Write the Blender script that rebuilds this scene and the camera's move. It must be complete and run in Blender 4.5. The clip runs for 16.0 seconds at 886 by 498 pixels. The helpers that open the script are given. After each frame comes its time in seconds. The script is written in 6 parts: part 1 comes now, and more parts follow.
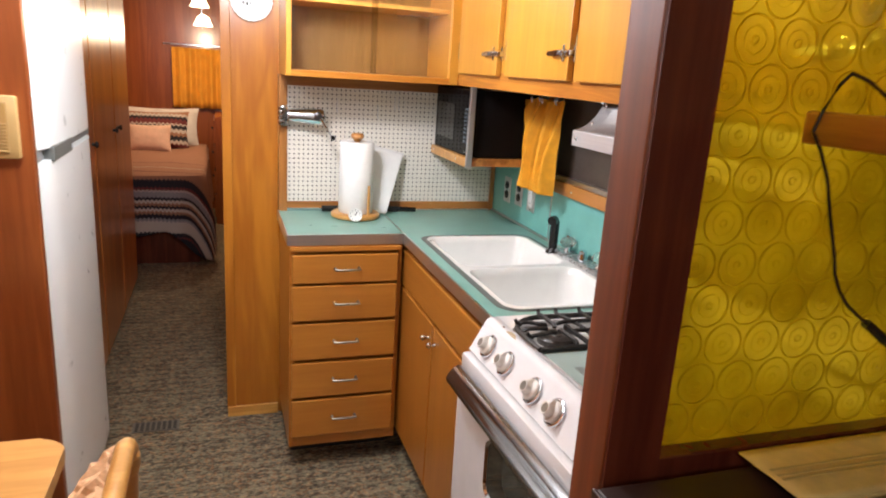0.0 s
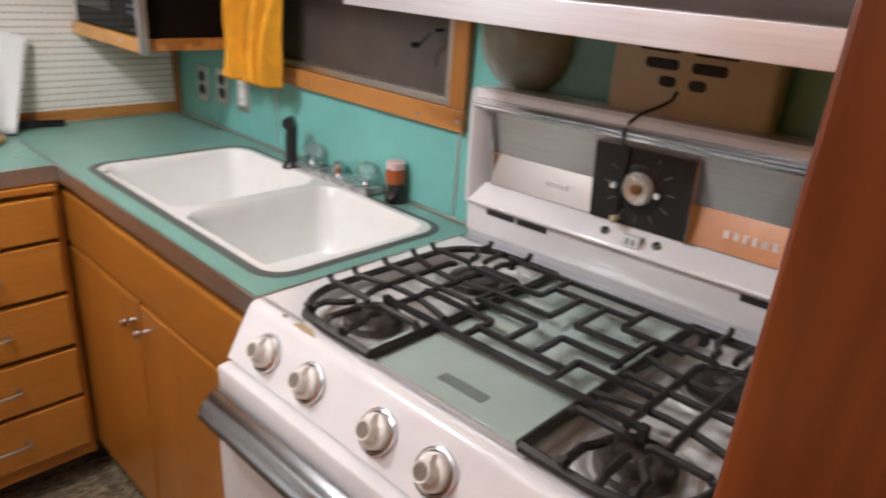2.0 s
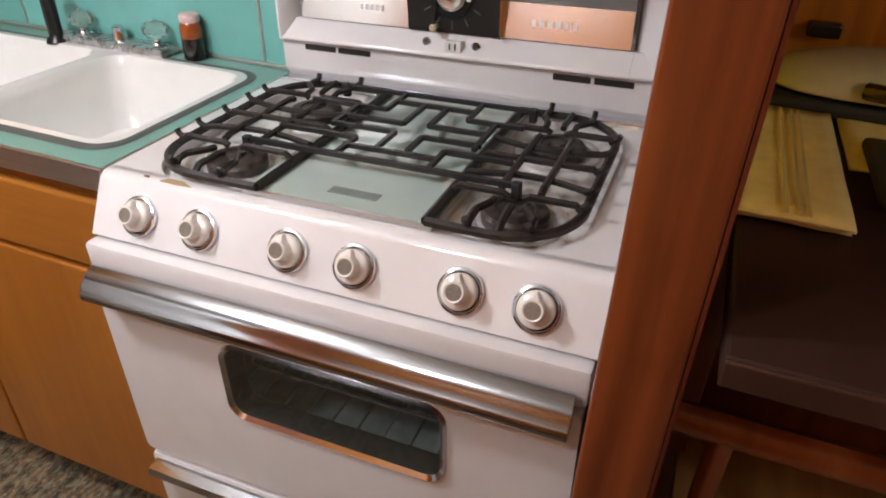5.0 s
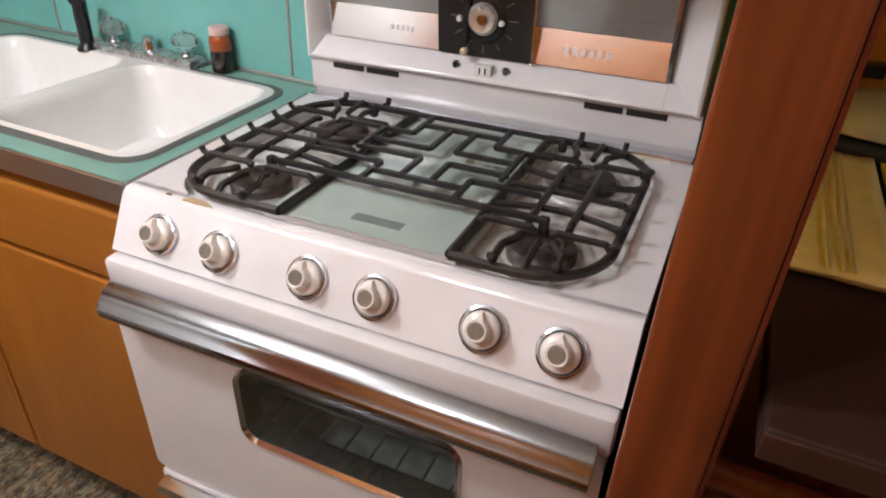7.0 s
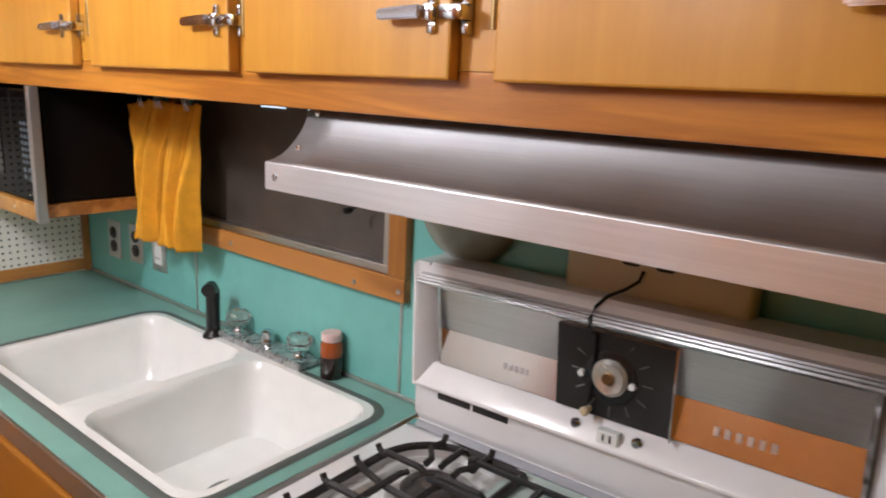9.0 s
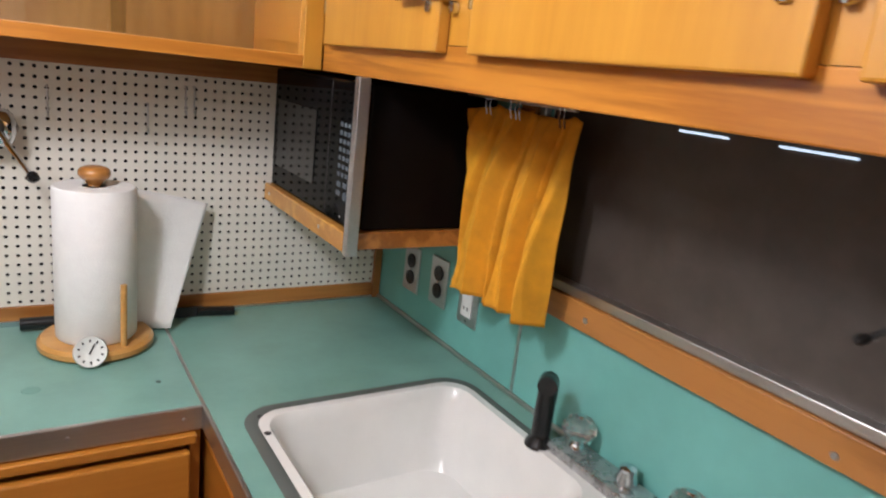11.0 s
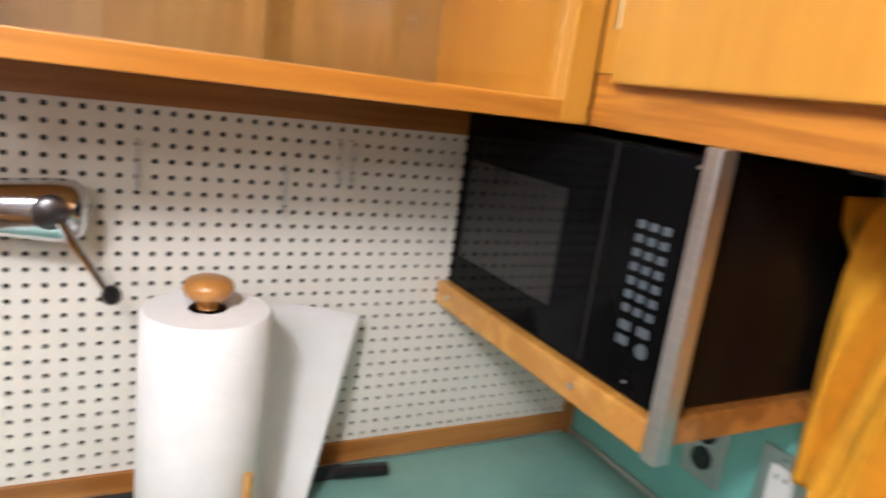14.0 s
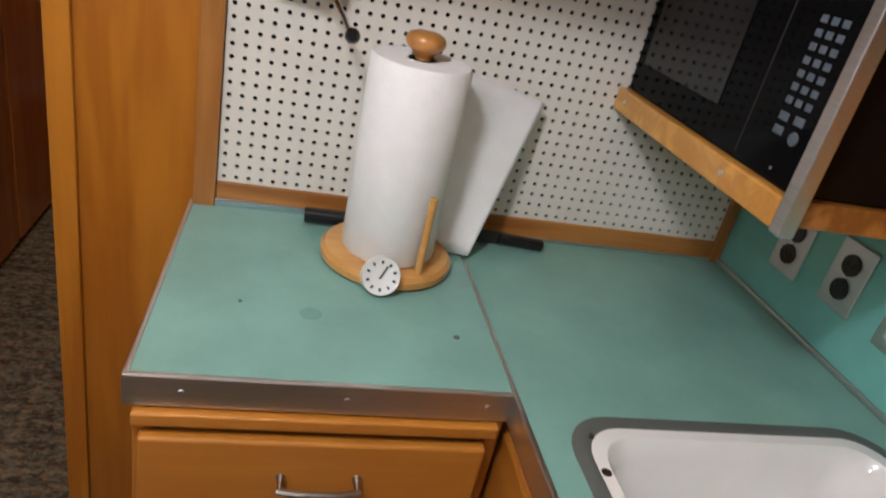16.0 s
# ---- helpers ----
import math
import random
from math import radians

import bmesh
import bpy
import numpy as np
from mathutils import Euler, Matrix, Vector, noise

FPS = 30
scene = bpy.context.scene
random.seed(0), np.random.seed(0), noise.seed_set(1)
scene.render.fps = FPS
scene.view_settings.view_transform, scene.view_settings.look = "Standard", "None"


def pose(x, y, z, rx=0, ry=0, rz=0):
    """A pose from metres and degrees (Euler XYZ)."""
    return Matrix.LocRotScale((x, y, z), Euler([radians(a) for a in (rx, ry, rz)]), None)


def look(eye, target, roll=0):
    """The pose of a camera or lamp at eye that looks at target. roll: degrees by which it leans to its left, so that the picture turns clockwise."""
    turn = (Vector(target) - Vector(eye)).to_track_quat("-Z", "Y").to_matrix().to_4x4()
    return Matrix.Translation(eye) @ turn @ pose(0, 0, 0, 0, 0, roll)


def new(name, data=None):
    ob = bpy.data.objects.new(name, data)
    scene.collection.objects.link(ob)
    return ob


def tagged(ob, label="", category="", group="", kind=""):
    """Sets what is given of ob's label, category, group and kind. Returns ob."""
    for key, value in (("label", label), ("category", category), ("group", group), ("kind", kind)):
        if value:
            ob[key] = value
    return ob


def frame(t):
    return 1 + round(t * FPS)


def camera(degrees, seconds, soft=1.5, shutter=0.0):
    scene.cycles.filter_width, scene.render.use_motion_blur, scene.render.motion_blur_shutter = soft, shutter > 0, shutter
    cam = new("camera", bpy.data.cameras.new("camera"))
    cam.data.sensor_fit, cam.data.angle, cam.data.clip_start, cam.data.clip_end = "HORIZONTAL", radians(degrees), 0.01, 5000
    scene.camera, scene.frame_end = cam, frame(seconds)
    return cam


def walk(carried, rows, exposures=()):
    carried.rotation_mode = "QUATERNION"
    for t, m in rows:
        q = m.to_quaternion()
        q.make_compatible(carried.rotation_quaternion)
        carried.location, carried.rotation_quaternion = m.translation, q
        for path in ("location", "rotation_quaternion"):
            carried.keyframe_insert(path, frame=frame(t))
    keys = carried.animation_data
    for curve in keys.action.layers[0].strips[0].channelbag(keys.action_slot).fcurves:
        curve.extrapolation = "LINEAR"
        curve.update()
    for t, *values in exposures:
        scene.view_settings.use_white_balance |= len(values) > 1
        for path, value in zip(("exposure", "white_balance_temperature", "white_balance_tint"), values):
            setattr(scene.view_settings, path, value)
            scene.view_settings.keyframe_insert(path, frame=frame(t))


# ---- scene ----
cam = camera(66.6, 16.0, soft=1.9, shutter=0.35)
PATH = [
    (0, (0.333, 0.298, 1.495), (0.953, 2.13, 0.986), 3.7),
    (0.5, (0.388, 0.529, 1.461), (1.068, 2.314, 0.868), 3.2),
    (1, (0.413, 0.701, 1.432), (1.296, 2.361, 0.751), 3.4),
    (1.5, (0.472, 0.843, 1.398), (1.478, 2.403, 0.655), 3.1),
    (2, (0.475, 0.909, 1.399), (1.835, 2.163, 0.638), 4.5),
    (2.5, (0.422, 0.962, 1.39), (2.041, 1.798, 0.565), 6.0),
    (3, (0.397, 0.968, 1.387), (2.035, 1.634, 0.452), 4.4),
    (3.5, (0.379, 0.966, 1.382), (1.992, 1.542, 0.35), 3.2),
    (4, (0.352, 0.961, 1.383), (1.965, 1.545, 0.354), 2.2),
    (4.5, (0.325, 0.955, 1.369), (1.915, 1.552, 0.314), 2.1),
    (4.7, (0.319, 0.953, 1.359), (1.896, 1.556, 0.287), 1.7),
    (6.8, (0.339, 0.972, 1.368), (1.895, 1.616, 0.289), 2.8),
    (7, (0.347, 0.974, 1.373), (1.911, 1.634, 0.315), 3.1),
    (7.5, (0.384, 0.977, 1.387), (1.972, 1.684, 0.397), 3.6),
    (8, (0.448, 1.002, 1.42), (2.063, 1.818, 0.569), 4.1),
    (8.5, (0.523, 1.017, 1.465), (2.135, 2.043, 0.875), 3.7),
    (9, (0.588, 1.038, 1.48), (2.13, 2.226, 1.021), 2.9),
    (9.5, (0.638, 1.144, 1.458), (1.969, 2.509, 0.853), 2.4),
    (10, (0.68, 1.307, 1.457), (1.893, 2.759, 0.807), 3.5),
    (10.2, (0.684, 1.373, 1.457), (1.853, 2.867, 0.824), 3.8),
    (12.3, (0.799, 1.93, 1.485), (1.776, 3.639, 1.131), 9.8),
    (12.5, (0.775, 1.982, 1.483), (1.859, 3.626, 1.133), 9.8),
    (13, (0.723, 2.086, 1.469), (2.017, 3.561, 1.08), 10.9),
    (13.5, (0.71, 2.132, 1.47), (2.031, 3.572, 1.044), 10.8),
    (14, (0.721, 2.193, 1.466), (1.657, 3.899, 1.004), 7.5),
    (14.5, (0.762, 2.238, 1.439), (1.122, 4.122, 0.873), 6.4),
    (15, (0.751, 2.203, 1.412), (0.926, 4.065, 0.704), 8.0),
    (15.5, (0.697, 2.084, 1.396), (1.067, 3.89, 0.622), 10.8),
    (16, (0.679, 2.027, 1.385), (1.156, 3.757, 0.501), 13.1),
]
walk(cam, [(t, look(eye, target, roll)) for t, eye, target, roll in PATH],
     [(0, 0.32), (1, 0.1), (2, 0.0), (3, 0.02), (4.7, 0.08), (7, 0.08), (9, -0.06), (10, -0.27), (12.5, 0.0), (13, 0.12), (14, 0.15), (14.5, -0.05), (15, -0.36), (15.5, -0.45), (16, -0.45)])

# ---- light ----
world = bpy.data.worlds.new("world")
scene.world = world
world.use_nodes = True
world.node_tree.nodes["Background"].inputs[0].default_value = (0.02, 0.03, 0.05, 1)
world.node_tree.nodes["Background"].inputs[1].default_value = 0.3


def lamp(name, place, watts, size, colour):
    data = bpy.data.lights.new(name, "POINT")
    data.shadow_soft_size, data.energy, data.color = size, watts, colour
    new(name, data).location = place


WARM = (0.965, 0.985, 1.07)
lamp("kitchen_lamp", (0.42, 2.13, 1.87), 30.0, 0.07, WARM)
# Fill lamp added to brighten the stove front; its source is unseen.
lamp("dining_fill_lamp", (0.0, 1.62, 1.87), 12.0, 0.07, WARM)
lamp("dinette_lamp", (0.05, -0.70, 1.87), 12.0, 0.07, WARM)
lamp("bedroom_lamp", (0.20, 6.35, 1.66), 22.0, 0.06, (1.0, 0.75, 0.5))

# ---- materials ----


def material(name):
    mat = bpy.data.materials.new(name)
    mat.use_nodes = True
    nt = mat.node_tree
    return mat, nt, nt.nodes["Principled BSDF"]


def node(nt, kind, **values):
    n = nt.nodes.new(kind)
    for key, value in values.items():
        if key in n.inputs:
            n.inputs[key].default_value = value
    return n


def ramp(nt, stops):
    n = nt.nodes.new("ShaderNodeValToRGB")
    e = n.color_ramp.elements
    while len(e) < len(stops):
        e.new(0.5)
    for i, (p, c) in enumerate(stops):
        e[i].position, e[i].color = p, (*c, 1)
    return n


def wood(name, dark, light, grain="z", rough=0.32, scale=1.0, coat=0.35, contrast=1.0):
    """Varnished wood with long grain along one axis, cathedral figure and faint blotches."""
    mat, nt, b = material(name)
    tc = nt.nodes.new("ShaderNodeTexCoord")
    mp = nt.nodes.new("ShaderNodeMapping")
    along, across = 1.1 * scale, 14.0 * scale
    s = [across, across, across]
    s["xyz".index(grain)] = along
    mp.inputs["Scale"].default_value = s
    nt.links.new(tc.outputs["Object"], mp.inputs["Vector"])
    info = nt.nodes.new("ShaderNodeObjectInfo")
    add = nt.nodes.new("ShaderNodeVectorMath")
    mul = nt.nodes.new("ShaderNodeVectorMath")
    mul.operation = "SCALE"
    mul.inputs[0].default_value = (37.0, 53.0, 71.0)
    nt.links.new(info.outputs["Random"], mul.inputs["Scale"])
    nt.links.new(mp.outputs[0], add.inputs[0])
    nt.links.new(mul.outputs[0], add.inputs[1])
    n1 = node(nt, "ShaderNodeTexNoise", Scale=0.55, Detail=3.0, Roughness=0.55, Distortion=1.2)
    n2 = node(nt, "ShaderNodeTexNoise", Scale=7.0, Detail=5.0, Roughness=0.65)
    nt.links.new(add.outputs[0], n1.inputs["Vector"])
    nt.links.new(add.outputs[0], n2.inputs["Vector"])
    wave = node(nt, "ShaderNodeMath")
    wave.operation = "MULTIPLY"
    wave.inputs[1].default_value = 22.0
    nt.links.new(n1.outputs["Fac"], wave.inputs[0])
    sine = nt.nodes.new("ShaderNodeMath")
    sine.operation = "SINE"
    nt.links.new(wave.outputs[0], sine.inputs[0])
    mix = nt.nodes.new("ShaderNodeMath")
    mix.operation = "MULTIPLY_ADD"
    mix.inputs[1].default_value, mix.inputs[2].default_value = 0.16 * contrast, 0.25
    nt.links.new(sine.outputs[0], mix.inputs[0])
    tot = nt.nodes.new("ShaderNodeMath")
    tot.operation = "MULTIPLY_ADD"
    tot.inputs[1].default_value = 0.5
    nt.links.new(n2.outputs["Fac"], tot.inputs[0])
    nt.links.new(mix.outputs[0], tot.inputs[2])
    blot = node(nt, "ShaderNodeTexNoise", Scale=3.0, Detail=2.0)
    nt.links.new(tc.outputs["Object"], blot.inputs["Vector"])
    t2 = nt.nodes.new("ShaderNodeMath")
    t2.operation = "MULTIPLY_ADD"
    t2.inputs[1].default_value = 0.25
    nt.links.new(blot.outputs["Fac"], t2.inputs[0])
    nt.links.new(tot.outputs[0], t2.inputs[2])
    r = ramp(nt, [(0.30, dark), (0.85, light)])
    nt.links.new(t2.outputs[0], r.inputs[0])
    nt.links.new(r.outputs[0], b.inputs["Base Color"])
    bump = node(nt, "ShaderNodeBump", Strength=0.05, Distance=0.001)
    nt.links.new(n2.outputs["Fac"], bump.inputs["Height"])
    nt.links.new(bump.outputs[0], b.inputs["Normal"])
    b.inputs["Roughness"].default_value = rough
    b.inputs["Coat Weight"].default_value = coat
    b.inputs["Coat Roughness"].default_value = 0.15
    return mat


def plain(name, colour, rough=0.4, metal=0.0, vary=0.12, size=9.0, bump=0.0, bump_size=200.0, coat=0.0, spec=None, transmission=0.0):
    """A painted, metal or plastic surface with faint mottling, a little uneven gloss and fine relief."""
    mat, nt, b = material(name)
    tc = nt.nodes.new("ShaderNodeTexCoord")
    n = node(nt, "ShaderNodeTexNoise", Scale=size, Detail=5.0, Roughness=0.6)
    nt.links.new(tc.outputs["Object"], n.inputs["Vector"])
    lo, hi = [max(0, c * (1 - vary)) for c in colour], [min(1, c * (1 + vary)) for c in colour]
    r = ramp(nt, [(0.3, lo), (0.7, hi)])
    nt.links.new(n.outputs["Fac"], r.inputs[0])
    nt.links.new(r.outputs[0], b.inputs["Base Color"])
    m = nt.nodes.new("ShaderNodeMapRange")
    m.inputs["To Min"].default_value, m.inputs["To Max"].default_value = max(0.02, rough * 0.75), min(1, rough * 1.25)
    nt.links.new(n.outputs["Fac"], m.inputs["Value"])
    nt.links.new(m.outputs[0], b.inputs["Roughness"])
    b.inputs["Metallic"].default_value = metal
    b.inputs["Coat Weight"].default_value = coat
    b.inputs["Coat Roughness"].default_value = 0.08
    b.inputs["Transmission Weight"].default_value = transmission
    if spec is not None:
        b.inputs["Specular IOR Level"].default_value = spec
    if bump:
        f = node(nt, "ShaderNodeTexNoise", Scale=bump_size, Detail=3.0)
        nt.links.new(tc.outputs["Object"], f.inputs["Vector"])
        k = node(nt, "ShaderNodeBump", Strength=bump, Distance=0.002)
        nt.links.new(f.outputs["Fac"], k.inputs["Height"])
        nt.links.new(k.outputs[0], b.inputs["Normal"])
    return mat


def brushed(name, colour, along="y", rough=0.28, metal=1.0):
    mat, nt, b = material(name)
    tc = nt.nodes.new("ShaderNodeTexCoord")
    mp = nt.nodes.new("ShaderNodeMapping")
    s = [350.0] * 3
    s["xyz".index(along)] = 6.0
    mp.inputs["Scale"].default_value = s
    n = node(nt, "ShaderNodeTexNoise", Scale=1.0, Detail=3.0)
    nt.links.new(tc.outputs["Object"], mp.inputs["Vector"])
    nt.links.new(mp.outputs[0], n.inputs["Vector"])
    big = node(nt, "ShaderNodeTexNoise", Scale=6.0, Detail=3.0)
    nt.links.new(tc.outputs["Object"], big.inputs["Vector"])
    m = nt.nodes.new("ShaderNodeMapRange")
    m.inputs["To Min"].default_value, m.inputs["To Max"].default_value = rough * 0.7, rough * 1.5
    nt.links.new(big.outputs["Fac"], m.inputs["Value"])
    nt.links.new(m.outputs[0], b.inputs["Roughness"])
    r = ramp(nt, [(0.3, [c * 0.9 for c in colour]), (0.7, colour)])
    nt.links.new(n.outputs["Fac"], r.inputs[0])
    nt.links.new(r.outputs[0], b.inputs["Base Color"])
    k = node(nt, "ShaderNodeBump", Strength=0.06, Distance=0.0005)
    nt.links.new(n.outputs["Fac"], k.inputs["Height"])
    nt.links.new(k.outputs[0], b.inputs["Normal"])
    b.inputs["Metallic"].default_value = metal
    return mat


BIRCH = wood("birch", (0.441, 0.177, 0.0175), (0.622, 0.295, 0.0378), "z", 0.34, 0.6, 0.22, contrast=0.32)
BIRCH_Y = wood("birch_rail", (0.34, 0.112, 0.013), (0.55, 0.215, 0.028), "y", 0.34, 2.0, 0.22, contrast=1.4)
BIRCH_X = wood("birch_shelf", (0.476, 0.202, 0.0356), (0.703, 0.355, 0.0826), "x", 0.34, 1.0, contrast=1.3)
HONEY = wood("honey_wood", (0.313, 0.0995, 0.01), (0.451, 0.17, 0.0232), "z", 0.36, 0.6, contrast=0.4)
HONEY_X = wood("honey_wood_drawer", (0.361, 0.123, 0.0144), (0.522, 0.214, 0.0309), "x", 0.36, 0.6, contrast=0.4)
HONEY_Y = wood("honey_wood_apron", (0.297, 0.0954, 0.0102), (0.445, 0.171, 0.0232), "y", 0.36, 0.6, contrast=0.5)
PANEL = wood("panel_wood", (0.347, 0.108, 0.00896), (0.479, 0.179, 0.0179), "z", 0.28, 0.8, 0.3, contrast=1.6)
TRIM_Y = wood("trim_wood_long", (0.24, 0.085, 0.016), (0.46, 0.19, 0.045), "y", 0.38, 1.3, contrast=1.7)
TRIM_X = wood("trim_wood_cross", (0.26, 0.09, 0.016), (0.44, 0.18, 0.040), "x", 0.38, 1.3, contrast=1.4)
TRIM_Z = wood("trim_wood_upright", (0.26, 0.095, 0.016), (0.44, 0.18, 0.040), "z", 0.38, 0.9, contrast=0.9)
POST = wood("post_wood", (0.102, 0.0208, 0.0056), (0.226, 0.056, 0.0136), "z", 0.34, 0.9, contrast=1.1)
MAHOGANY = wood("mahogany", (0.072, 0.013, 0.007), (0.145, 0.031, 0.014), "z", 0.26, 1.0)
REDWALL = wood("red_wall_wood", (0.20, 0.045, 0.010), (0.35, 0.094, 0.022), "z", 0.28, 0.8)
HUTCH_X = wood("hutch_rail", (0.36, 0.124, 0.014), (0.58, 0.230, 0.030), "x", 0.34, 1.4, 0.22, contrast=1.1)
PLY = wood("plywood_back", (0.25, 0.125, 0.030), (0.34, 0.185, 0.055), "z", 0.45, 1.6, 0.1, contrast=0.8)
KNOB_WOOD = wood("turned_knob_wood", (0.34, 0.135, 0.032), (0.52, 0.235, 0.062), "z", 0.30, 1.4)
TABLE_WOOD = wood("table_wood", (0.50, 0.24, 0.06), (0.68, 0.36, 0.11), "x", 0.30, 1.0)
ENAMEL = plain("white_enamel", (0.765, 0.745, 0.74), 0.16, vary=0.03, size=14, coat=0.5)
PORCELAIN = plain("white_porcelain", (0.82, 0.81, 0.78), 0.16, vary=0.025, size=18, coat=0.4)
FRIDGE_WHITE = plain("fridge_white", (0.80, 0.84, 0.84), 0.30, vary=0.02, bump=0.06, bump_size=500)
BRIGHT = plain("bright_plate", (0.46, 0.46, 0.46), 0.28, 0.75, vary=0.25, size=50)
CHROME = plain("chrome", (0.68, 0.70, 0.74), 0.12, 1.0, vary=0.06)
STEEL = brushed("brushed_steel", (0.66, 0.655, 0.66), "y", 0.34)
HOOD = brushed("hood_aluminium", (0.37, 0.36, 0.365), "y", 0.46, 1.0)
# Lighter copy of the hood metal; the lip's reflected brightness is in the colour.
HOOD_LIP = brushed("hood_lip_reflection", (0.84, 0.84, 0.86), "y", 0.36, 0.82)
BAR = brushed("handle_chrome", (0.33, 0.33, 0.34), "y", 0.13, 1.0)
VISOR = brushed("visor_chrome", (0.56, 0.55, 0.55), "y", 0.22, 1.0)
GRATE = plain("grate_iron", (0.020, 0.016, 0.014), 0.44, vary=0.5, size=45, bump=0.3, bump_size=500)
PULL_METAL = plain("dull_pull_metal", (0.36, 0.33, 0.29), 0.34, 1.0, vary=0.2, size=60)
ALUMINIUM = brushed("aluminium_edge", (0.68, 0.66, 0.64), "x", 0.33)
ALU_Y = brushed("aluminium_edge_long", (0.66, 0.64, 0.62), "y", 0.33)
IRON = plain("cast_iron", (0.014, 0.013, 0.013), 0.50, vary=0.35, size=60, bump=0.25, bump_size=600)
BLACK = plain("black_plastic", (0.010, 0.010, 0.011), 0.25, vary=0.2)
BLACK_GLOSS = plain("black_gloss", (0.003, 0.003, 0.0035), 0.04, vary=0.1, spec=0.06)
# Near-black puts the shade of slots, gaps and toe spaces into the colour.
DARK = plain("dark_recess_shade", (0.012, 0.010, 0.009), 0.6)
BRASS = plain("brass_hinge", (0.34, 0.23, 0.10), 0.3, 1.0, vary=0.3)
BROWN_BOX = plain("dark_case", (0.005, 0.004, 0.004), 0.30, vary=0.3, spec=0.09)
TEAL = plain("teal_laminate", (0.17, 0.46, 0.41), 0.30, vary=0.10, size=7.0, bump=0.02, bump_size=300)
TEAL_TOP = plain("teal_counter_laminate", (0.19, 0.37, 0.315), 0.34, vary=0.13, size=9.0, bump=0.02, bump_size=300)
PAPER = plain("paper", (0.82, 0.81, 0.79), 0.85, vary=0.03, size=40, bump=0.25, bump_size=260)
PEG_WHITE = plain("peg_board_white", (0.74, 0.70, 0.62), 0.42, vary=0.03)
# Stronger mottling carries tone variation and some painted fold shadow.
YELLOW = plain("yellow_curtain_cloth", (0.74, 0.33, 0.014), 0.85, vary=0.16, size=22, bump=0.3, bump_size=900)
YELLOW_CLOTH = plain("yellow_napkin_cloth", (0.84, 0.64, 0.24), 0.9, vary=0.1, size=30, bump=0.3, bump_size=800)
IVORY = plain("ivory_plastic", (0.56, 0.47, 0.30), 0.35, vary=0.05)
GREENGLASS = plain("pale_green_glass", (0.41, 0.50, 0.455), 0.10, vary=0.04, coat=0.6)
WHITE = plain("white_paint", (0.78, 0.78, 0.75), 0.4, vary=0.03)
COPPER = brushed("copper_tinted_steel", (0.86, 0.83, 0.815), "z", 0.19)
RUBBER = plain("grey_rim", (0.10, 0.11, 0.10), 0.5)
CREAM = plain("cream_paint", (0.74, 0.71, 0.65), 0.6)

mat, nt, b = material("carpet")
tc = nt.nodes.new("ShaderNodeTexCoord")
mp = nt.nodes.new("ShaderNodeMapping")
mp.inputs["Scale"].default_value = (40.0, 76.0, 1.0)
nt.links.new(tc.outputs["Object"], mp.inputs["Vector"])
n = node(nt, "ShaderNodeTexNoise", Scale=1.0, Detail=3.0, Roughness=0.7, Distortion=0.6)
nt.links.new(mp.outputs[0], n.inputs["Vector"])
big = node(nt, "ShaderNodeTexNoise", Scale=9.0, Detail=3.0)
nt.links.new(tc.outputs["Object"], big.inputs["Vector"])
mm = nt.nodes.new("ShaderNodeMath")
mm.operation = "MULTIPLY_ADD"
mm.inputs[1].default_value = 0.28
nt.links.new(big.outputs["Fac"], mm.inputs[0])
nt.links.new(n.outputs["Fac"], mm.inputs[2])
r = ramp(nt, [(0.51, (0.042, 0.031, 0.019)), (0.65, (0.135, 0.104, 0.064)), (0.79, (0.27, 0.212, 0.135))])
rows = node(nt, "ShaderNodeTexWave", Scale=5.7, Distortion=1.6, Detail=2.0)
rows.bands_direction = "Y"
rows.inputs["Detail Scale"].default_value = 4.0
nt.links.new(tc.outputs["Object"], rows.inputs["Vector"])
mw = nt.nodes.new("ShaderNodeMath")
mw.operation = "MULTIPLY_ADD"
mw.inputs[1].default_value = 0.075
nt.links.new(rows.outputs["Fac"], mw.inputs[0])
nt.links.new(mm.outputs[0], mw.inputs[2])
nt.links.new(mw.outputs[0], r.inputs[0])
fleck = node(nt, "ShaderNodeTexVoronoi", Scale=95.0)
nt.links.new(tc.outputs["Object"], fleck.inputs["Vector"])
sep = nt.nodes.new("ShaderNodeSeparateColor")
nt.links.new(fleck.outputs["Color"], sep.inputs[0])
hue = ramp(nt, [(0.0, (1.0, 1.0, 1.0)), (0.30, (1.15, 0.78, 0.56)), (0.45, (0.92, 1.02, 1.0)), (0.75, (0.60, 0.60, 0.62)), (0.88, (1.35, 1.2, 1.0))])
hue.color_ramp.interpolation = "CONSTANT"
nt.links.new(sep.outputs[0], hue.inputs[0])
mx = nt.nodes.new("ShaderNodeMixRGB")
mx.blend_type, mx.inputs[0].default_value = "MULTIPLY", 0.8
nt.links.new(r.outputs[0], mx.inputs[1])
nt.links.new(hue.outputs[0], mx.inputs[2])
nt.links.new(mx.outputs[0], b.inputs["Base Color"])
k = node(nt, "ShaderNodeBump", Strength=0.9, Distance=0.006)
nt.links.new(n.outputs["Fac"], k.inputs["Height"])
nt.links.new(k.outputs[0], b.inputs["Normal"])
b.inputs["Roughness"].default_value = 0.95
CARPET = mat

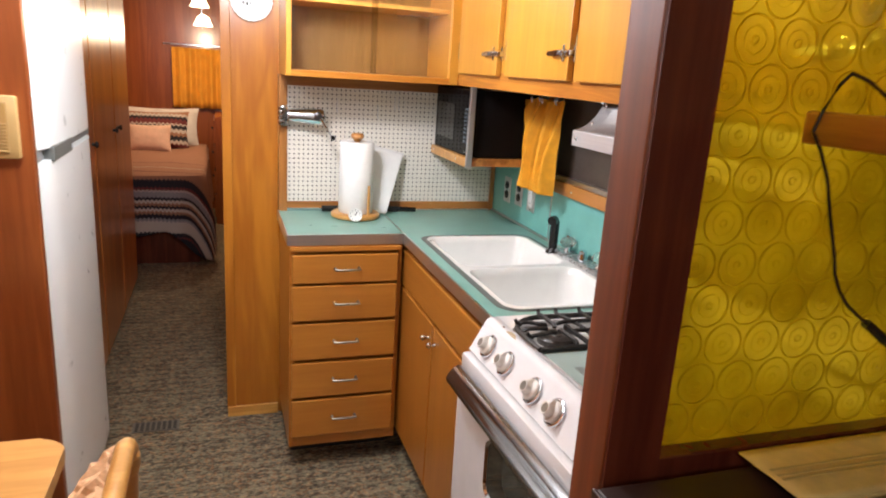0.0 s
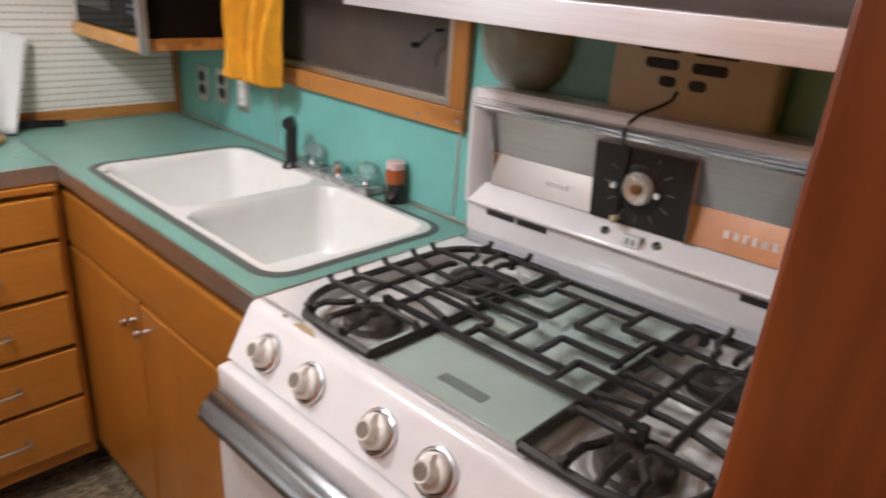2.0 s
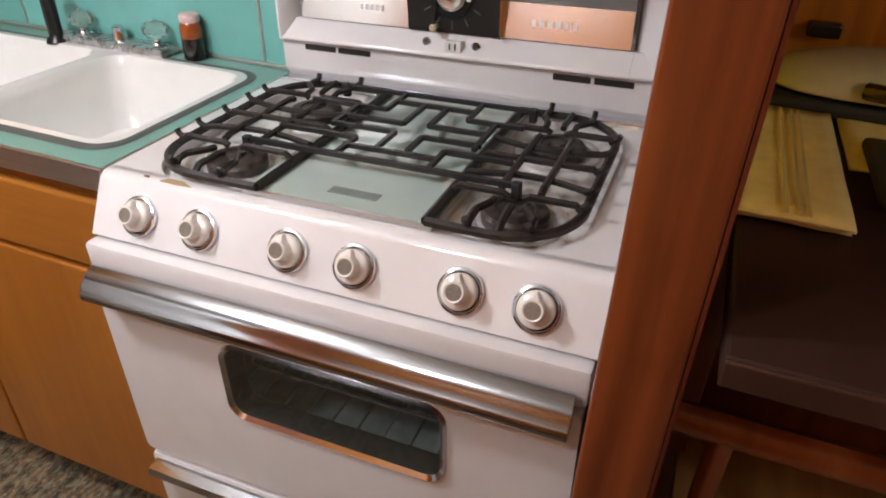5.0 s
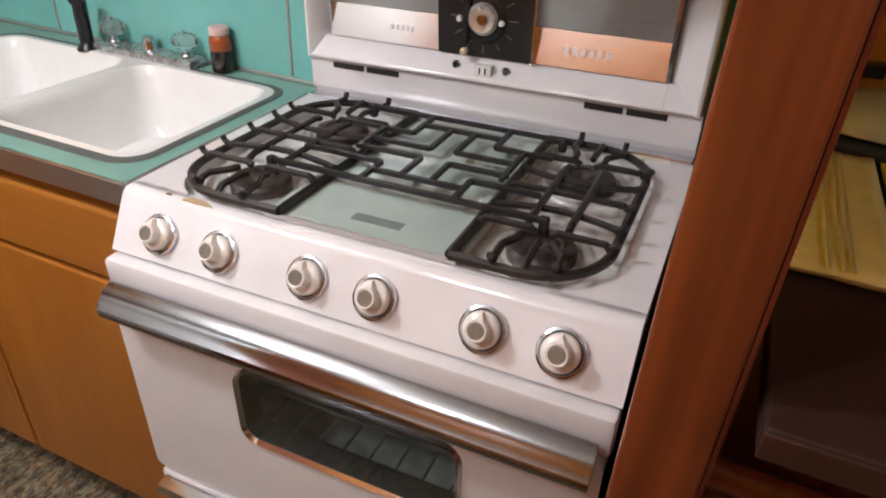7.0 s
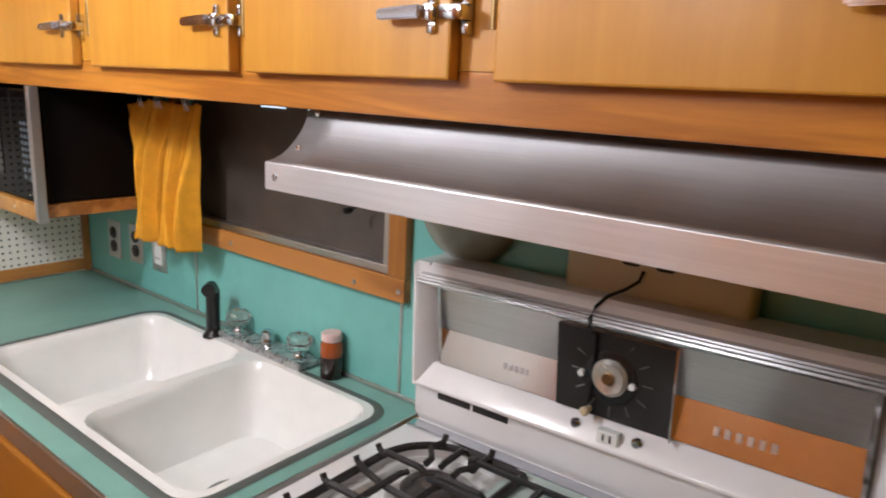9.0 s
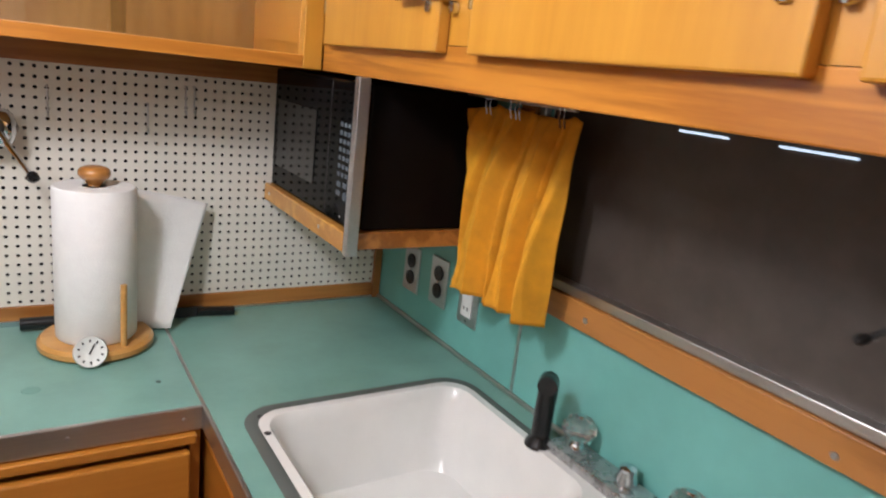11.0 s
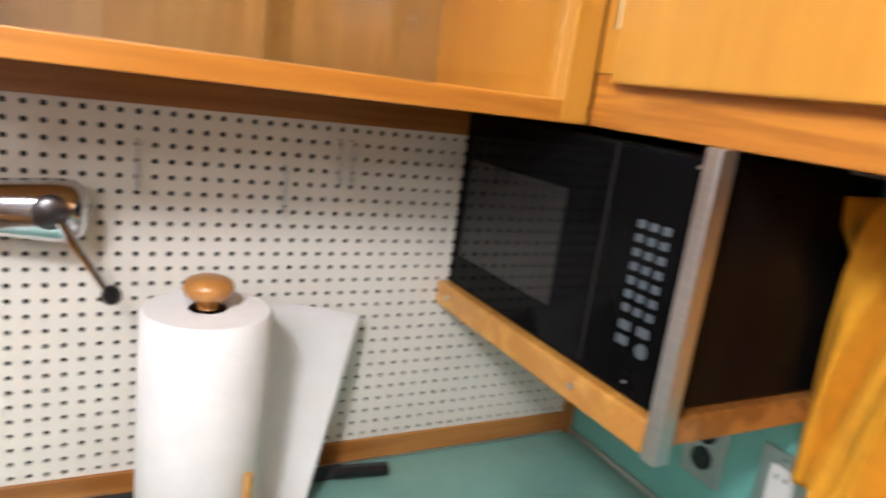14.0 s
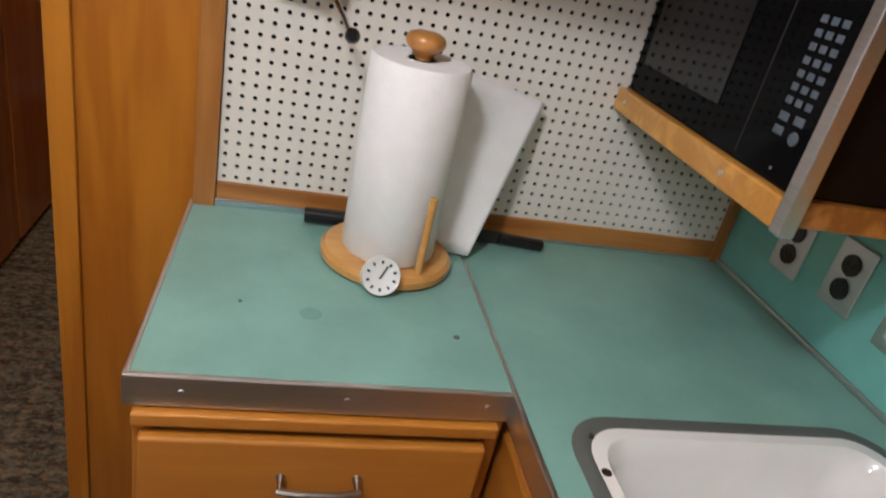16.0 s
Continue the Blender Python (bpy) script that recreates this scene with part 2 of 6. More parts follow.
mat, nt, b = material("amber_plastic")
tc = nt.nodes.new("ShaderNodeTexCoord")
n = node(nt, "ShaderNodeTexNoise", Scale=14.0, Detail=3.0)
nt.links.new(tc.outputs["Object"], n.inputs["Vector"])
r = ramp(nt, [(0.3, (0.50, 0.36, 0.012)), (0.7, (0.72, 0.55, 0.032))])
nt.links.new(n.outputs["Fac"], r.inputs[0])
nt.links.new(r.outputs[0], b.inputs["Base Color"])
b.inputs["Transmission Weight"].default_value = 0.95
b.inputs["Roughness"].default_value = 0.11
b.inputs["IOR"].default_value = 1.25
tl = nt.nodes.new("ShaderNodeBsdfTranslucent")
nt.links.new(r.outputs[0], tl.inputs["Color"])
both = nt.nodes.new("ShaderNodeMixShader")
both.inputs[0].default_value = 0.34
nt.links.new(b.outputs[0], both.inputs[1])
nt.links.new(tl.outputs[0], both.inputs[2])
nt.links.new(both.outputs[0], nt.nodes["Material Output"].inputs["Surface"])
k = node(nt, "ShaderNodeBump", Strength=0.15, Distance=0.003)
nt.links.new(n.outputs["Fac"], k.inputs["Height"])
nt.links.new(k.outputs[0], b.inputs["Normal"])
AMBER = mat

mat, nt, b = material("tinted_cabinet_glass")
b.inputs["Base Color"].default_value = (0.72, 0.68, 0.60, 1)
b.inputs["Transmission Weight"].default_value = 1.0
b.inputs["Roughness"].default_value = 0.03
CABINET_GLASS = mat

mat, nt, b = material("tinted_oven_glass")
b.inputs["Base Color"].default_value = (0.62, 0.68, 0.66, 1)
b.inputs["Transmission Weight"].default_value = 1.0
b.inputs["Roughness"].default_value = 0.02
OVEN_GLASS = mat

mat, nt, b = material("faceted_acrylic")
b.inputs["Base Color"].default_value = (0.90, 0.92, 0.91, 1)
b.inputs["Transmission Weight"].default_value = 0.94
b.inputs["Roughness"].default_value = 0.06
ACRYLIC = mat

mat, nt, b = material("amber_bottle")
b.inputs["Base Color"].default_value = (0.42, 0.080, 0.010, 1)
b.inputs["Roughness"].default_value = 0.06
b.inputs["Transmission Weight"].default_value = 0.25
b.inputs["Coat Weight"].default_value = 0.5
BOTTLE = mat


def glowing(name, colour, strength):
    mat, nt, b = material(name)
    b.inputs["Emission Color"].default_value = (*colour, 1)
    b.inputs["Emission Strength"].default_value = strength
    b.inputs["Base Color"].default_value = (0.8, 0.8, 0.8, 1)
    return mat


LIT = glowing("lit_diffuser", (1.0, 0.92, 0.80), 6.0)
BULB = glowing("lit_bulb_shade", (1.0, 0.80, 0.52), 7.0)
DAYLIGHT = glowing("daylight_strip_glow", (0.62, 0.80, 1.0), 1.6)

# ---- builders ----


def thing(name, place, label, category, group="", kind=""):
    ob = new(name)
    ob.location = place
    ob.empty_display_size = 0.05
    return tagged(ob, label, category, group, kind)


def part(name, bm, mat, parent=None, label="", smooth=False, kind=""):
    """Links a bmesh, in world coordinates, as one mesh object under a thing or a part."""
    me = bpy.data.meshes.new(name)
    bmesh.ops.recalc_face_normals(bm, faces=bm.faces)
    bm.to_mesh(me)
    bm.free()
    me.materials.append(mat)
    if smooth:
        for p in me.polygons:
            p.use_smooth = True
        me.set_sharp_from_angle(angle=radians(40))
    ob = new(name, me)
    if parent is not None:
        ob.parent = parent
        if parent.data is None:
            ob.matrix_parent_inverse = Matrix.Translation(parent.location).inverted()
    return tagged(ob, label, "", "", kind)


def solo(name, bm, mat, label, category, kind="", group="", smooth=False):
    return tagged(part(name, bm, mat, None, "", smooth), label, category, group, kind)


def box(x0, x1, y0, y1, z0, z1, bevel=0.0, bm=None, seg=2):
    own = bm is None
    bm = bm or bmesh.new()
    m = Matrix.LocRotScale(((x0 + x1) / 2, (y0 + y1) / 2, (z0 + z1) / 2), None, (abs(x1 - x0), abs(y1 - y0), abs(z1 - z0)))
    made = bmesh.ops.create_cube(bm, size=1, matrix=m)["verts"]
    if bevel:
        edges = list({e for v in made for e in v.link_edges})
        bmesh.ops.bevel(bm, geom=edges, offset=bevel, segments=seg, profile=0.5, affect="EDGES")
    return bm


def lathe(profile, place, axis="z", seg=32, bm=None):
    """Turns (radius, height) pairs about an axis through place."""
    bm = bm or bmesh.new()
    rings = []
    for r, h in profile:
        ring = []
        for i in range(seg):
            a = 2 * math.pi * i / seg
            u, v = r * math.cos(a), r * math.sin(a)
            p = {"z": (u, v, h), "x": (h, u, v), "y": (u, h, v)}[axis]
            ring.append(bm.verts.new(Vector(place) + Vector(p)))
        rings.append(ring)
    for a, c in zip(rings, rings[1:]):
        for i in range(seg):
            bm.faces.new((a[i], a[(i + 1) % seg], c[(i + 1) % seg], c[i]))
    for ring in (rings[0], rings[-1]):
        bm.faces.new(ring)
    return bm


def tube(points, radius, seg=8, bm=None, flat=1.0):
    """A bar or wire along a line of points."""
    bm = bm or bmesh.new()
    pts = [Vector(p) for p in points]
    rings = []
    for i, p in enumerate(pts):
        d = (pts[min(i + 1, len(pts) - 1)] - pts[max(i - 1, 0)]).normalized()
        up = Vector((0, 0, 1)) if abs(d.z) < 0.9 else Vector((1, 0, 0))
        s = d.cross(up).normalized()
        u = s.cross(d).normalized()
        rings.append([bm.verts.new(p + radius * (math.cos(a) * s + flat * math.sin(a) * u)) for a in [2 * math.pi * (k + 0.5) / seg for k in range(seg)]])
    for a, c in zip(rings, rings[1:]):
        for i in range(seg):
            bm.faces.new((a[i], a[(i + 1) % seg], c[(i + 1) % seg], c[i]))
    bm.faces.new(rings[0])
    bm.faces.new(rings[-1])
    return bm


def prism(outline, axis, lo, hi, bm=None):
    """Extrudes a flat outline along an axis. Outline pairs are the other two axes in xyz order."""
    bm = bm or bmesh.new()

    def at(p, h):
        return {"x": (h, p[0], p[1]), "y": (p[0], h, p[1]), "z": (p[0], p[1], h)}[axis]
    a = [bm.verts.new(at(p, lo)) for p in outline]
    c = [bm.verts.new(at(p, hi)) for p in outline]
    n = len(outline)
    for i in range(n):
        bm.faces.new((a[i], a[(i + 1) % n], c[(i + 1) % n], c[i]))
    bm.faces.new(a)
    bm.faces.new(c)
    return bm


def rounded(x0, x1, y0, y1, r, seg=6):
    """The outline of a rectangle with round corners."""
    out = []
    for cx, cy, s in ((x1 - r, y1 - r, 0), (x0 + r, y1 - r, 90), (x0 + r, y0 + r, 180), (x1 - r, y0 + r, 270)):
        for i in range(seg + 1):
            a = radians(s + 90 * i / seg)
            out.append((cx + r * math.cos(a), cy + r * math.sin(a)))
    return out


def grid(bm, rows):
    """Skins a grid of points."""
    vs = [[bm.verts.new(p) for p in row] for row in rows]
    for a, c in zip(vs, vs[1:]):
        for i in range(len(a) - 1):
            bm.faces.new((a[i], a[i + 1], c[i + 1], c[i]))
    return vs


def solidify(ob, thick, offset=0.0):
    m = ob.modifiers.new("thickness", "SOLIDIFY")
    m.thickness, m.offset = thick, offset
    return ob


def shared(name, mesh, parent, place, label=""):
    """A piece of its own on shared mesh data."""
    ob = new(name, mesh)
    ob.parent = parent
    if parent.data is None:
        ob.matrix_parent_inverse = Matrix.Translation(parent.location).inverted()
    ob.location = place
    if label:
        ob["label"] = label
    return ob


def mesh_of(name, bm, mat, smooth=False):
    me = bpy.data.meshes.new(name)
    bmesh.ops.recalc_face_normals(bm, faces=bm.faces)
    bm.to_mesh(me)
    bm.free()
    me.materials.append(mat)
    if smooth:
        for p in me.polygons:
            p.use_smooth = True
        me.set_sharp_from_angle(angle=radians(40))
    return me


# ---- structure ----
EAST, PEG, CEIL = 1.475, 3.02, 2.02
solo("floor", box(-0.86, 1.60, -1.70, 7.55, -0.06, 0.0), CARPET, "grey-brown flecked woven loop carpet on the floor", "floor", "structure")
solo("ceiling", box(-0.86, 1.60, -1.70, 7.55, CEIL, CEIL + 0.05), CREAM, "cream painted trailer ceiling above the kitchen", "ceiling", "structure")
bm = box(EAST, 1.56, -1.70, 1.83, 0, CEIL)
box(EAST, 1.56, 2.48, 7.55, 0, CEIL, bm=bm)
box(EAST, 1.56, 1.83, 2.48, 0, 1.150, bm=bm)
box(EAST, 1.56, 1.83, 2.48, 1.440, CEIL, bm=bm)
solo("wall_east", bm, PANEL, "varnished wood panelled outer wall behind the counter", "wall", "structure")
solo("wall_west", box(-0.86, -0.80, -1.70, 7.55, 0, CEIL), PANEL, "honey varnished wood panelled outer wall", "wall", "structure")
# Unseen south wall, cream chosen so the chrome reflects something pale.
solo("wall_south", box(-0.80, EAST, -1.70, -1.64, 0, CEIL), CREAM, "unseen dinette end wall, made cream for pale reflections", "wall", "structure")
solo("wall_north", box(-0.80, EAST, 7.42, 7.50, 0, CEIL), REDWALL, "red-brown glossy wood bedroom end wall", "wall", "structure")
bm = box(0.345, EAST, PEG + 0.045, PEG + 0.10, 0, CEIL)
solo("wall_partition", bm, PANEL, "honey coloured plywood partition between kitchen and hall", "wall", "structure")
solo("trim_casing", box(0.338, 0.374, PEG + 0.035, PEG + 0.0445, 0.0455, CEIL, 0.002), PANEL, "honey wood casing strip at the hall corner", "trim", "structure")
solo("wall_hall", box(0.345, 0.385, PEG + 0.10, 4.95, 0, CEIL), PANEL, "wood panelled wall along the narrow hall", "wall", "structure")
solo("baseboard", box(0.340, 0.548, PEG + 0.030, PEG + 0.043, 0.0, 0.045, 0.002), BIRCH_X, "pale wooden baseboard strip at the partition foot", "baseboard", "structure")

# ---- kitchen: counter, cupboards ----
SINK = (1.027, 1.405, 1.800, 2.543)


def counter():
    t = thing("countertop", (1.0, 2.6, 0.88), "teal green laminate worktop with metal edging, two joined sections", "countertop")
    z0, z1 = 0.880, 0.915
    part("worktop_section", box(0.549, 0.958, 2.604, PEG, z0, z1), TEAL_TOP, t)
    bm = bmesh.new()
    box(0.964, EAST - 0.005, SINK[3], PEG, z0, z1, bm=bm)
    box(0.964, EAST - 0.005, 1.741, SINK[2], z0, z1, bm=bm)
    box(0.964, SINK[0], SINK[2], SINK[3], z0, z1, bm=bm)
    box(SINK[1], EAST - 0.005, SINK[2], SINK[3], z0, z1, bm=bm)
    bmesh.ops.remove_doubles(bm, verts=bm.verts, dist=0.0001)
    part("worktop_section", bm, TEAL_TOP, t)
    part("metal_edge", box(0.543, 0.958, 2.597, 2.604, z0 - 0.002, z1 + 0.002, 0.0015), ALUMINIUM, t, "dull aluminium edging strip")
    part("metal_edge", box(0.543, 0.549, 2.604, PEG, z0 - 0.002, z1 + 0.002, 0.0015), ALU_Y, t, "dull aluminium edging strip")
    part("metal_edge", box(0.957, 0.964, 1.738, 2.604, z0 - 0.002, z1 + 0.002, 0.0015), ALU_Y, t, "dull aluminium edging strip")
    part("metal_edge", box(0.964, EAST - 0.005, 1.735, 1.741, z0 - 0.002, z1 + 0.002, 0.0015), ALUMINIUM, t, "dull aluminium edging strip")
    part("joint_strip", box(0.958, 0.964, 2.604, PEG, z1 - 0.004, z1 + 0.0015, 0.0008), ALU_Y, t, "thin metal joint strip")
    part("cove_strip", box(EAST - 0.012, EAST - 0.005, 1.741, PEG, z1, z1 + 0.010, 0.003), ALU_Y, t, "dull metal cove strip along the wall")
    part("cove_strip", box(0.549, 0.75, PEG - 0.008, PEG, z1, z1 + 0.012, 0.002), CHROME, t, "bright metal cove strip along the wall")
    part("cove_strip", box(0.75, EAST - 0.012, PEG - 0.006, PEG, z1, z1 + 0.006, 0.002), ALUMINIUM, t, "dull metal cove strip along the wall")
    screw = mesh_of("screw", lathe([(0.0035, 0.0), (0.003, -0.001)], (0, 0, 0), "y", 10), STEEL)
    for x in (0.60, 0.77, 0.93):
        shared("screw", screw, t, (x, 2.5968, 0.898))


counter()
for x, y, r, k in ((0.643, 2.750, 0.0028, "speck"), (0.910, 2.707, 0.0045, "speck"), (0.728, 2.735, 0.014, "ring")):
    m = plain("counter_stain", (0.05, 0.085, 0.07), 0.5) if k == "speck" else plain("faint_stain", (0.15, 0.31, 0.26), 0.4)
    solo("stain", lathe([(r, 0.0), (r * 0.92, 0.0004)], (x, y, 0.9151), "z", 14), m, "small worn stain on the teal worktop", "stain")


def pull(parent, x, y, z, half=0.046):
    """A slim bar handle on two feet, for a front that faces -y."""
    h = part("drawer_pull", tube([(x - half, y - 0.020, z), (x - half * 0.5, y - 0.024, z), (x + half * 0.5, y - 0.024, z), (x + half, y - 0.020, z)], 0.0042, 8), PULL_METAL, parent, "slim dull metal bar pull", True)
    for s in (-1, 1):
        part("pull_foot", lathe([(0.006, 0.0), (0.005, -0.004), (0.0032, -0.010), (0.0032, -0.022)], (x + s * half * 0.92, y, z), "y", 10), PULL_METAL, h, "", True)


def drawer_unit():
    t = thing("drawer_cabinet", (0.75, 2.80, 0.0), "honey varnished wooden cabinet with five drawers and metal pulls", "cabinet")
    part("side_panel", box(0.552, 0.572, 2.602, PEG, 0.095, 0.878, 0.001), HONEY, t)
    part("side_panel", box(0.940, 0.956, 2.602, PEG, 0.095, 0.878, 0.001), HONEY, t)
    part("face_rail", box(0.5722, 0.9398, 2.604, 2.622, 0.862, 0.878), HONEY_X, t)
    part("face_rail", box(0.5722, 0.9398, 2.604, 2.622, 0.095, 0.137), HONEY_X, t)
    part("carcass", box(0.5722, 0.9398, 2.625, PEG, 0.10, 0.874), HONEY, t)
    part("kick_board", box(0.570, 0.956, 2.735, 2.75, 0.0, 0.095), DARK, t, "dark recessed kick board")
    part("top_rail", box(0.553, 0.948, 2.588, 2.602, 0.858, 0.874, 0.002), HONEY_X, t)
    for top, bot in ((0.846, 0.742), (0.732, 0.602), (0.589, 0.452), (0.438, 0.302), (0.289, 0.142)):
        d = part("drawer", box(0.560, 0.938, 2.583, 2.601, bot, top, 0.0035), HONEY_X, t)
        pull(d, 0.752, 2.583, (top + bot) / 2 + 0.002)


drawer_unit()


def sink_unit():
    t = thing("sink_cabinet", (1.2, 2.2, 0.0), "honey varnished wooden sink cabinet with two doors", "cabinet")
    bm = box(0.985, 1.0, 1.742, 2.69, 0.095, 0.878)
    box(1.0, EAST - 0.006, 1.742, 1.757, 0.095, 0.878, bm=bm)
    box(1.0, EAST - 0.006, 2.69, 2.705, 0.095, 0.70, bm=bm)
    part("body", bm, HONEY, t)
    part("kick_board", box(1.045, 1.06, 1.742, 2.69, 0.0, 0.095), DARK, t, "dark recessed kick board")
    part("apron", box(0.967, 0.985, 1.746, 2.655, 0.715, 0.850, 0.006), HONEY_Y, t, "wide wooden false front below the worktop")
    knob = mesh_of("door_knob", lathe([(0.006, 0.0), (0.004, -0.006), (0.0045, -0.012), (0.010, -0.016), (0.011, -0.022), (0.006, -0.027)], (0, 0, 0), "x", 16), CHROME, True)
    for y0, y1, ky in ((2.232, 2.648, 2.262), (1.765, 2.222, 2.195)):
        d = part("cabinet_door", box(0.968, 0.985, y0, y1, 0.115, 0.703, 0.0035), HONEY, t)
        shared("door_knob", knob, d, (0.968, ky, 0.650), "small round brass-chrome knob")


sink_unit()


def sink():
    t = thing("kitchen_sink", (1.22, 2.15, 0.915), "white porcelain double bowl sink set in the worktop", "sink")
    x0, x1, y0, y1 = 1.020, 1.412, 1.785, 2.551
    outer = rounded(x0 - 0.019, x1 + 0.016, y0 - 0.016, y1 + 0.020, 0.060)
    inner = rounded(x0, x1, y0, y1, 0.048)
    bm = bmesh.new()
    a = [bm.verts.new((*p, 0.9158)) for p in outer]
    c = [bm.verts.new((*p, 0.9185)) for p in rounded(x0 - 0.008, x1 + 0.008, y0 - 0.008, y1 + 0.008, 0.054)]
    d = [bm.verts.new((*p, 0.9170)) for p in inner]
    n = len(a)
    for u, v in ((a, c), (c, d)):
        for i in range(n):
            bm.faces.new((u[i], u[(i + 1) % n], v[(i + 1) % n], v[i]))
    part("rim", bm, RUBBER, t, "dark worn metal sink rim", True)
    mid = 2.155
    bm = bmesh.new()
    lip = [bm.verts.new((*p, 0.9172)) for p in inner]
    e = [(x0 + 0.014, x1 - 0.014, y0 + 0.014, mid - 0.014), (x0 + 0.014, x1 - 0.014, mid + 0.014, y1 - 0.014)]
    bowls = []
    for bx0, bx1, by0, by1 in e:
        prev = None
        rings = []
        for inset, z, r in ((0.0, 0.9175, 0.045), (0.004, 0.912, 0.045), (0.010, 0.895, 0.047), (0.018, 0.800, 0.052), (0.034, 0.773, 0.055), (0.080, 0.765, 0.05)):
            ring = [bm.verts.new((*p, z)) for p in rounded(bx0 + inset, bx1 - inset, by0 + inset, by1 - inset, r)]
            if prev:
                for i in range(len(ring)):
                    bm.faces.new((prev[i], prev[(i + 1) % n], ring[(i + 1) % n], ring[i]))
            else:
                rings = ring
            prev = ring
        bm.faces.new(prev)
        bowls.append(rings)
    edges = []
    for loop in (lip, *bowls):
        for i in range(n):
            edges.append(bm.edges.get((loop[i], loop[(i + 1) % n])) or bm.edges.new((loop[i], loop[(i + 1) % n])))
    bmesh.ops.triangle_fill(bm, edges=edges, use_beauty=True, use_dissolve=False)
    ob = part("basin", bm, PORCELAIN, t, "white porcelain double basin", True)
    for x, y in ((1.028, 2.538), (1.027, 2.485)):
        part("enamel_chip", lathe([(0.006, 0.0), (0.005, 0.0006)], (x, y, 0.9174), "z", 9), IRON, t, "dark chip in the enamel")
    for cy in (1.965, 2.350):
        s = part("strainer", lathe([(0.044, 0.002), (0.042, 0.005), (0.034, 0.003), (0.030, -0.006), (0.010, -0.006), (0.008, 0.004), (0.004, 0.008)], (1.208, cy, 0.765), "z", 28), STEEL, t, "steel basket strainer", True)


sink()


def faucet():
    t = thing("faucet", (1.44, 2.16, 0.915), "chrome two handle faucet with clear faceted knobs", "faucet")
    part("base_plate", box(1.410, 1.464, 2.020, 2.296, 0.9155, 0.934, 0.005), BRIGHT, t, "", True)
    for y in (2.055, 2.262):
        part("stem", lathe([(0.013, 0.0), (0.012, 0.008), (0.008, 0.012), (0.008, 0.022)], (1.442, y, 0.930), "z", 20), CHROME, t, "", True)
        bm = lathe([(0.012, 0.0), (0.021, 0.004), (0.028, 0.014), (0.026, 0.024), (0.020, 0.032), (0.012, 0.035)], (1.442, y, 0.948), "z", 11)
        part("handle", bm, ACRYLIC, t, "clear faceted acrylic knob")
        part("handle_cap", lathe([(0.007, 0.0), (0.006, 0.003)], (1.442, y, 0.9842), "z", 14), CHROME, t)
    part("spout_hub", lathe([(0.017, 0.0), (0.016, 0.012), (0.012, 0.024), (0.013, 0.030), (0.006, 0.034)], (1.442, 2.158, 0.930), "z", 20), CHROME, t, "short chrome centre hub", True)
    s = thing("sink_sprayer", (1.412, 2.313, 0.915), "black plastic hand sprayer standing in its holder", "sprayer")
    part("holder", lathe([(0.024, 0.0), (0.022, 0.006), (0.015, 0.014), (0.014, 0.022)], (1.412, 2.313, 0.915), "z", 20), BLACK, s, "", True)
    part("body", tube([(1.412, 2.313, 0.935), (1.412, 2.313, 0.975), (1.413, 2.313, 1.005), (1.411, 2.310, 1.022), (1.402, 2.302, 1.032), (1.386, 2.288, 1.031)], 0.0155, 14), BLACK, s, "", True)


faucet()


def bottle():
    px, py = 1.4455, 1.962
    t = thing("spice_bottle", (px, py, 0.915), "small amber glass bottle with a pinkish cap", "bottle")
    part("glass_body", lathe([(0.0228, 0.0465), (0.0230, 0.047), (0.0230, 0.064), (0.0215, 0.072), (0.0185, 0.077)], (px, py, 0.9155), "z", 24), BOTTLE, t, "amber glass upper part", True)
    part("filling", lathe([(0.0205, 0.0), (0.0230, 0.004), (0.0230, 0.046), (0.0225, 0.0465)], (px, py, 0.9155), "z", 24), plain("dark_filled_glass", (0.014, 0.006, 0.004), 0.07, vary=0.3, coat=0.4), t, "dark filled lower part", True)
    part("cap", lathe([(0.0185, 0.077), (0.0205, 0.079), (0.0205, 0.091), (0.0175, 0.094), (0.001, 0.094)], (px, py, 0.9155), "z", 24), plain("pink_white_cap", (0.66, 0.45, 0.42), 0.4), t, "pale plastic cap", True)


bottle()

# ---- backsplash, window ----
for y0, y1, z1 in ((0.990, 1.801, 1.455), (1.807, 2.462, 1.108), (2.468, PEG, 1.455)):
    solo("backsplash_panel", box(EAST - 0.005, EAST - 0.0005, y0, y1, 0.917, z1), TEAL, "glossy teal laminate backsplash panel on the wall", "backsplash", "structure")
for y, z1 in ((1.804, 1.108), (2.465, 1.108)):
    solo("trim_seam", box(EAST - 0.008, EAST - 0.001, y - 0.003, y + 0.003, 0.925, z1, 0.001), ALUMINIUM, "thin metal joint strip between backsplash panels", "trim", "structure")


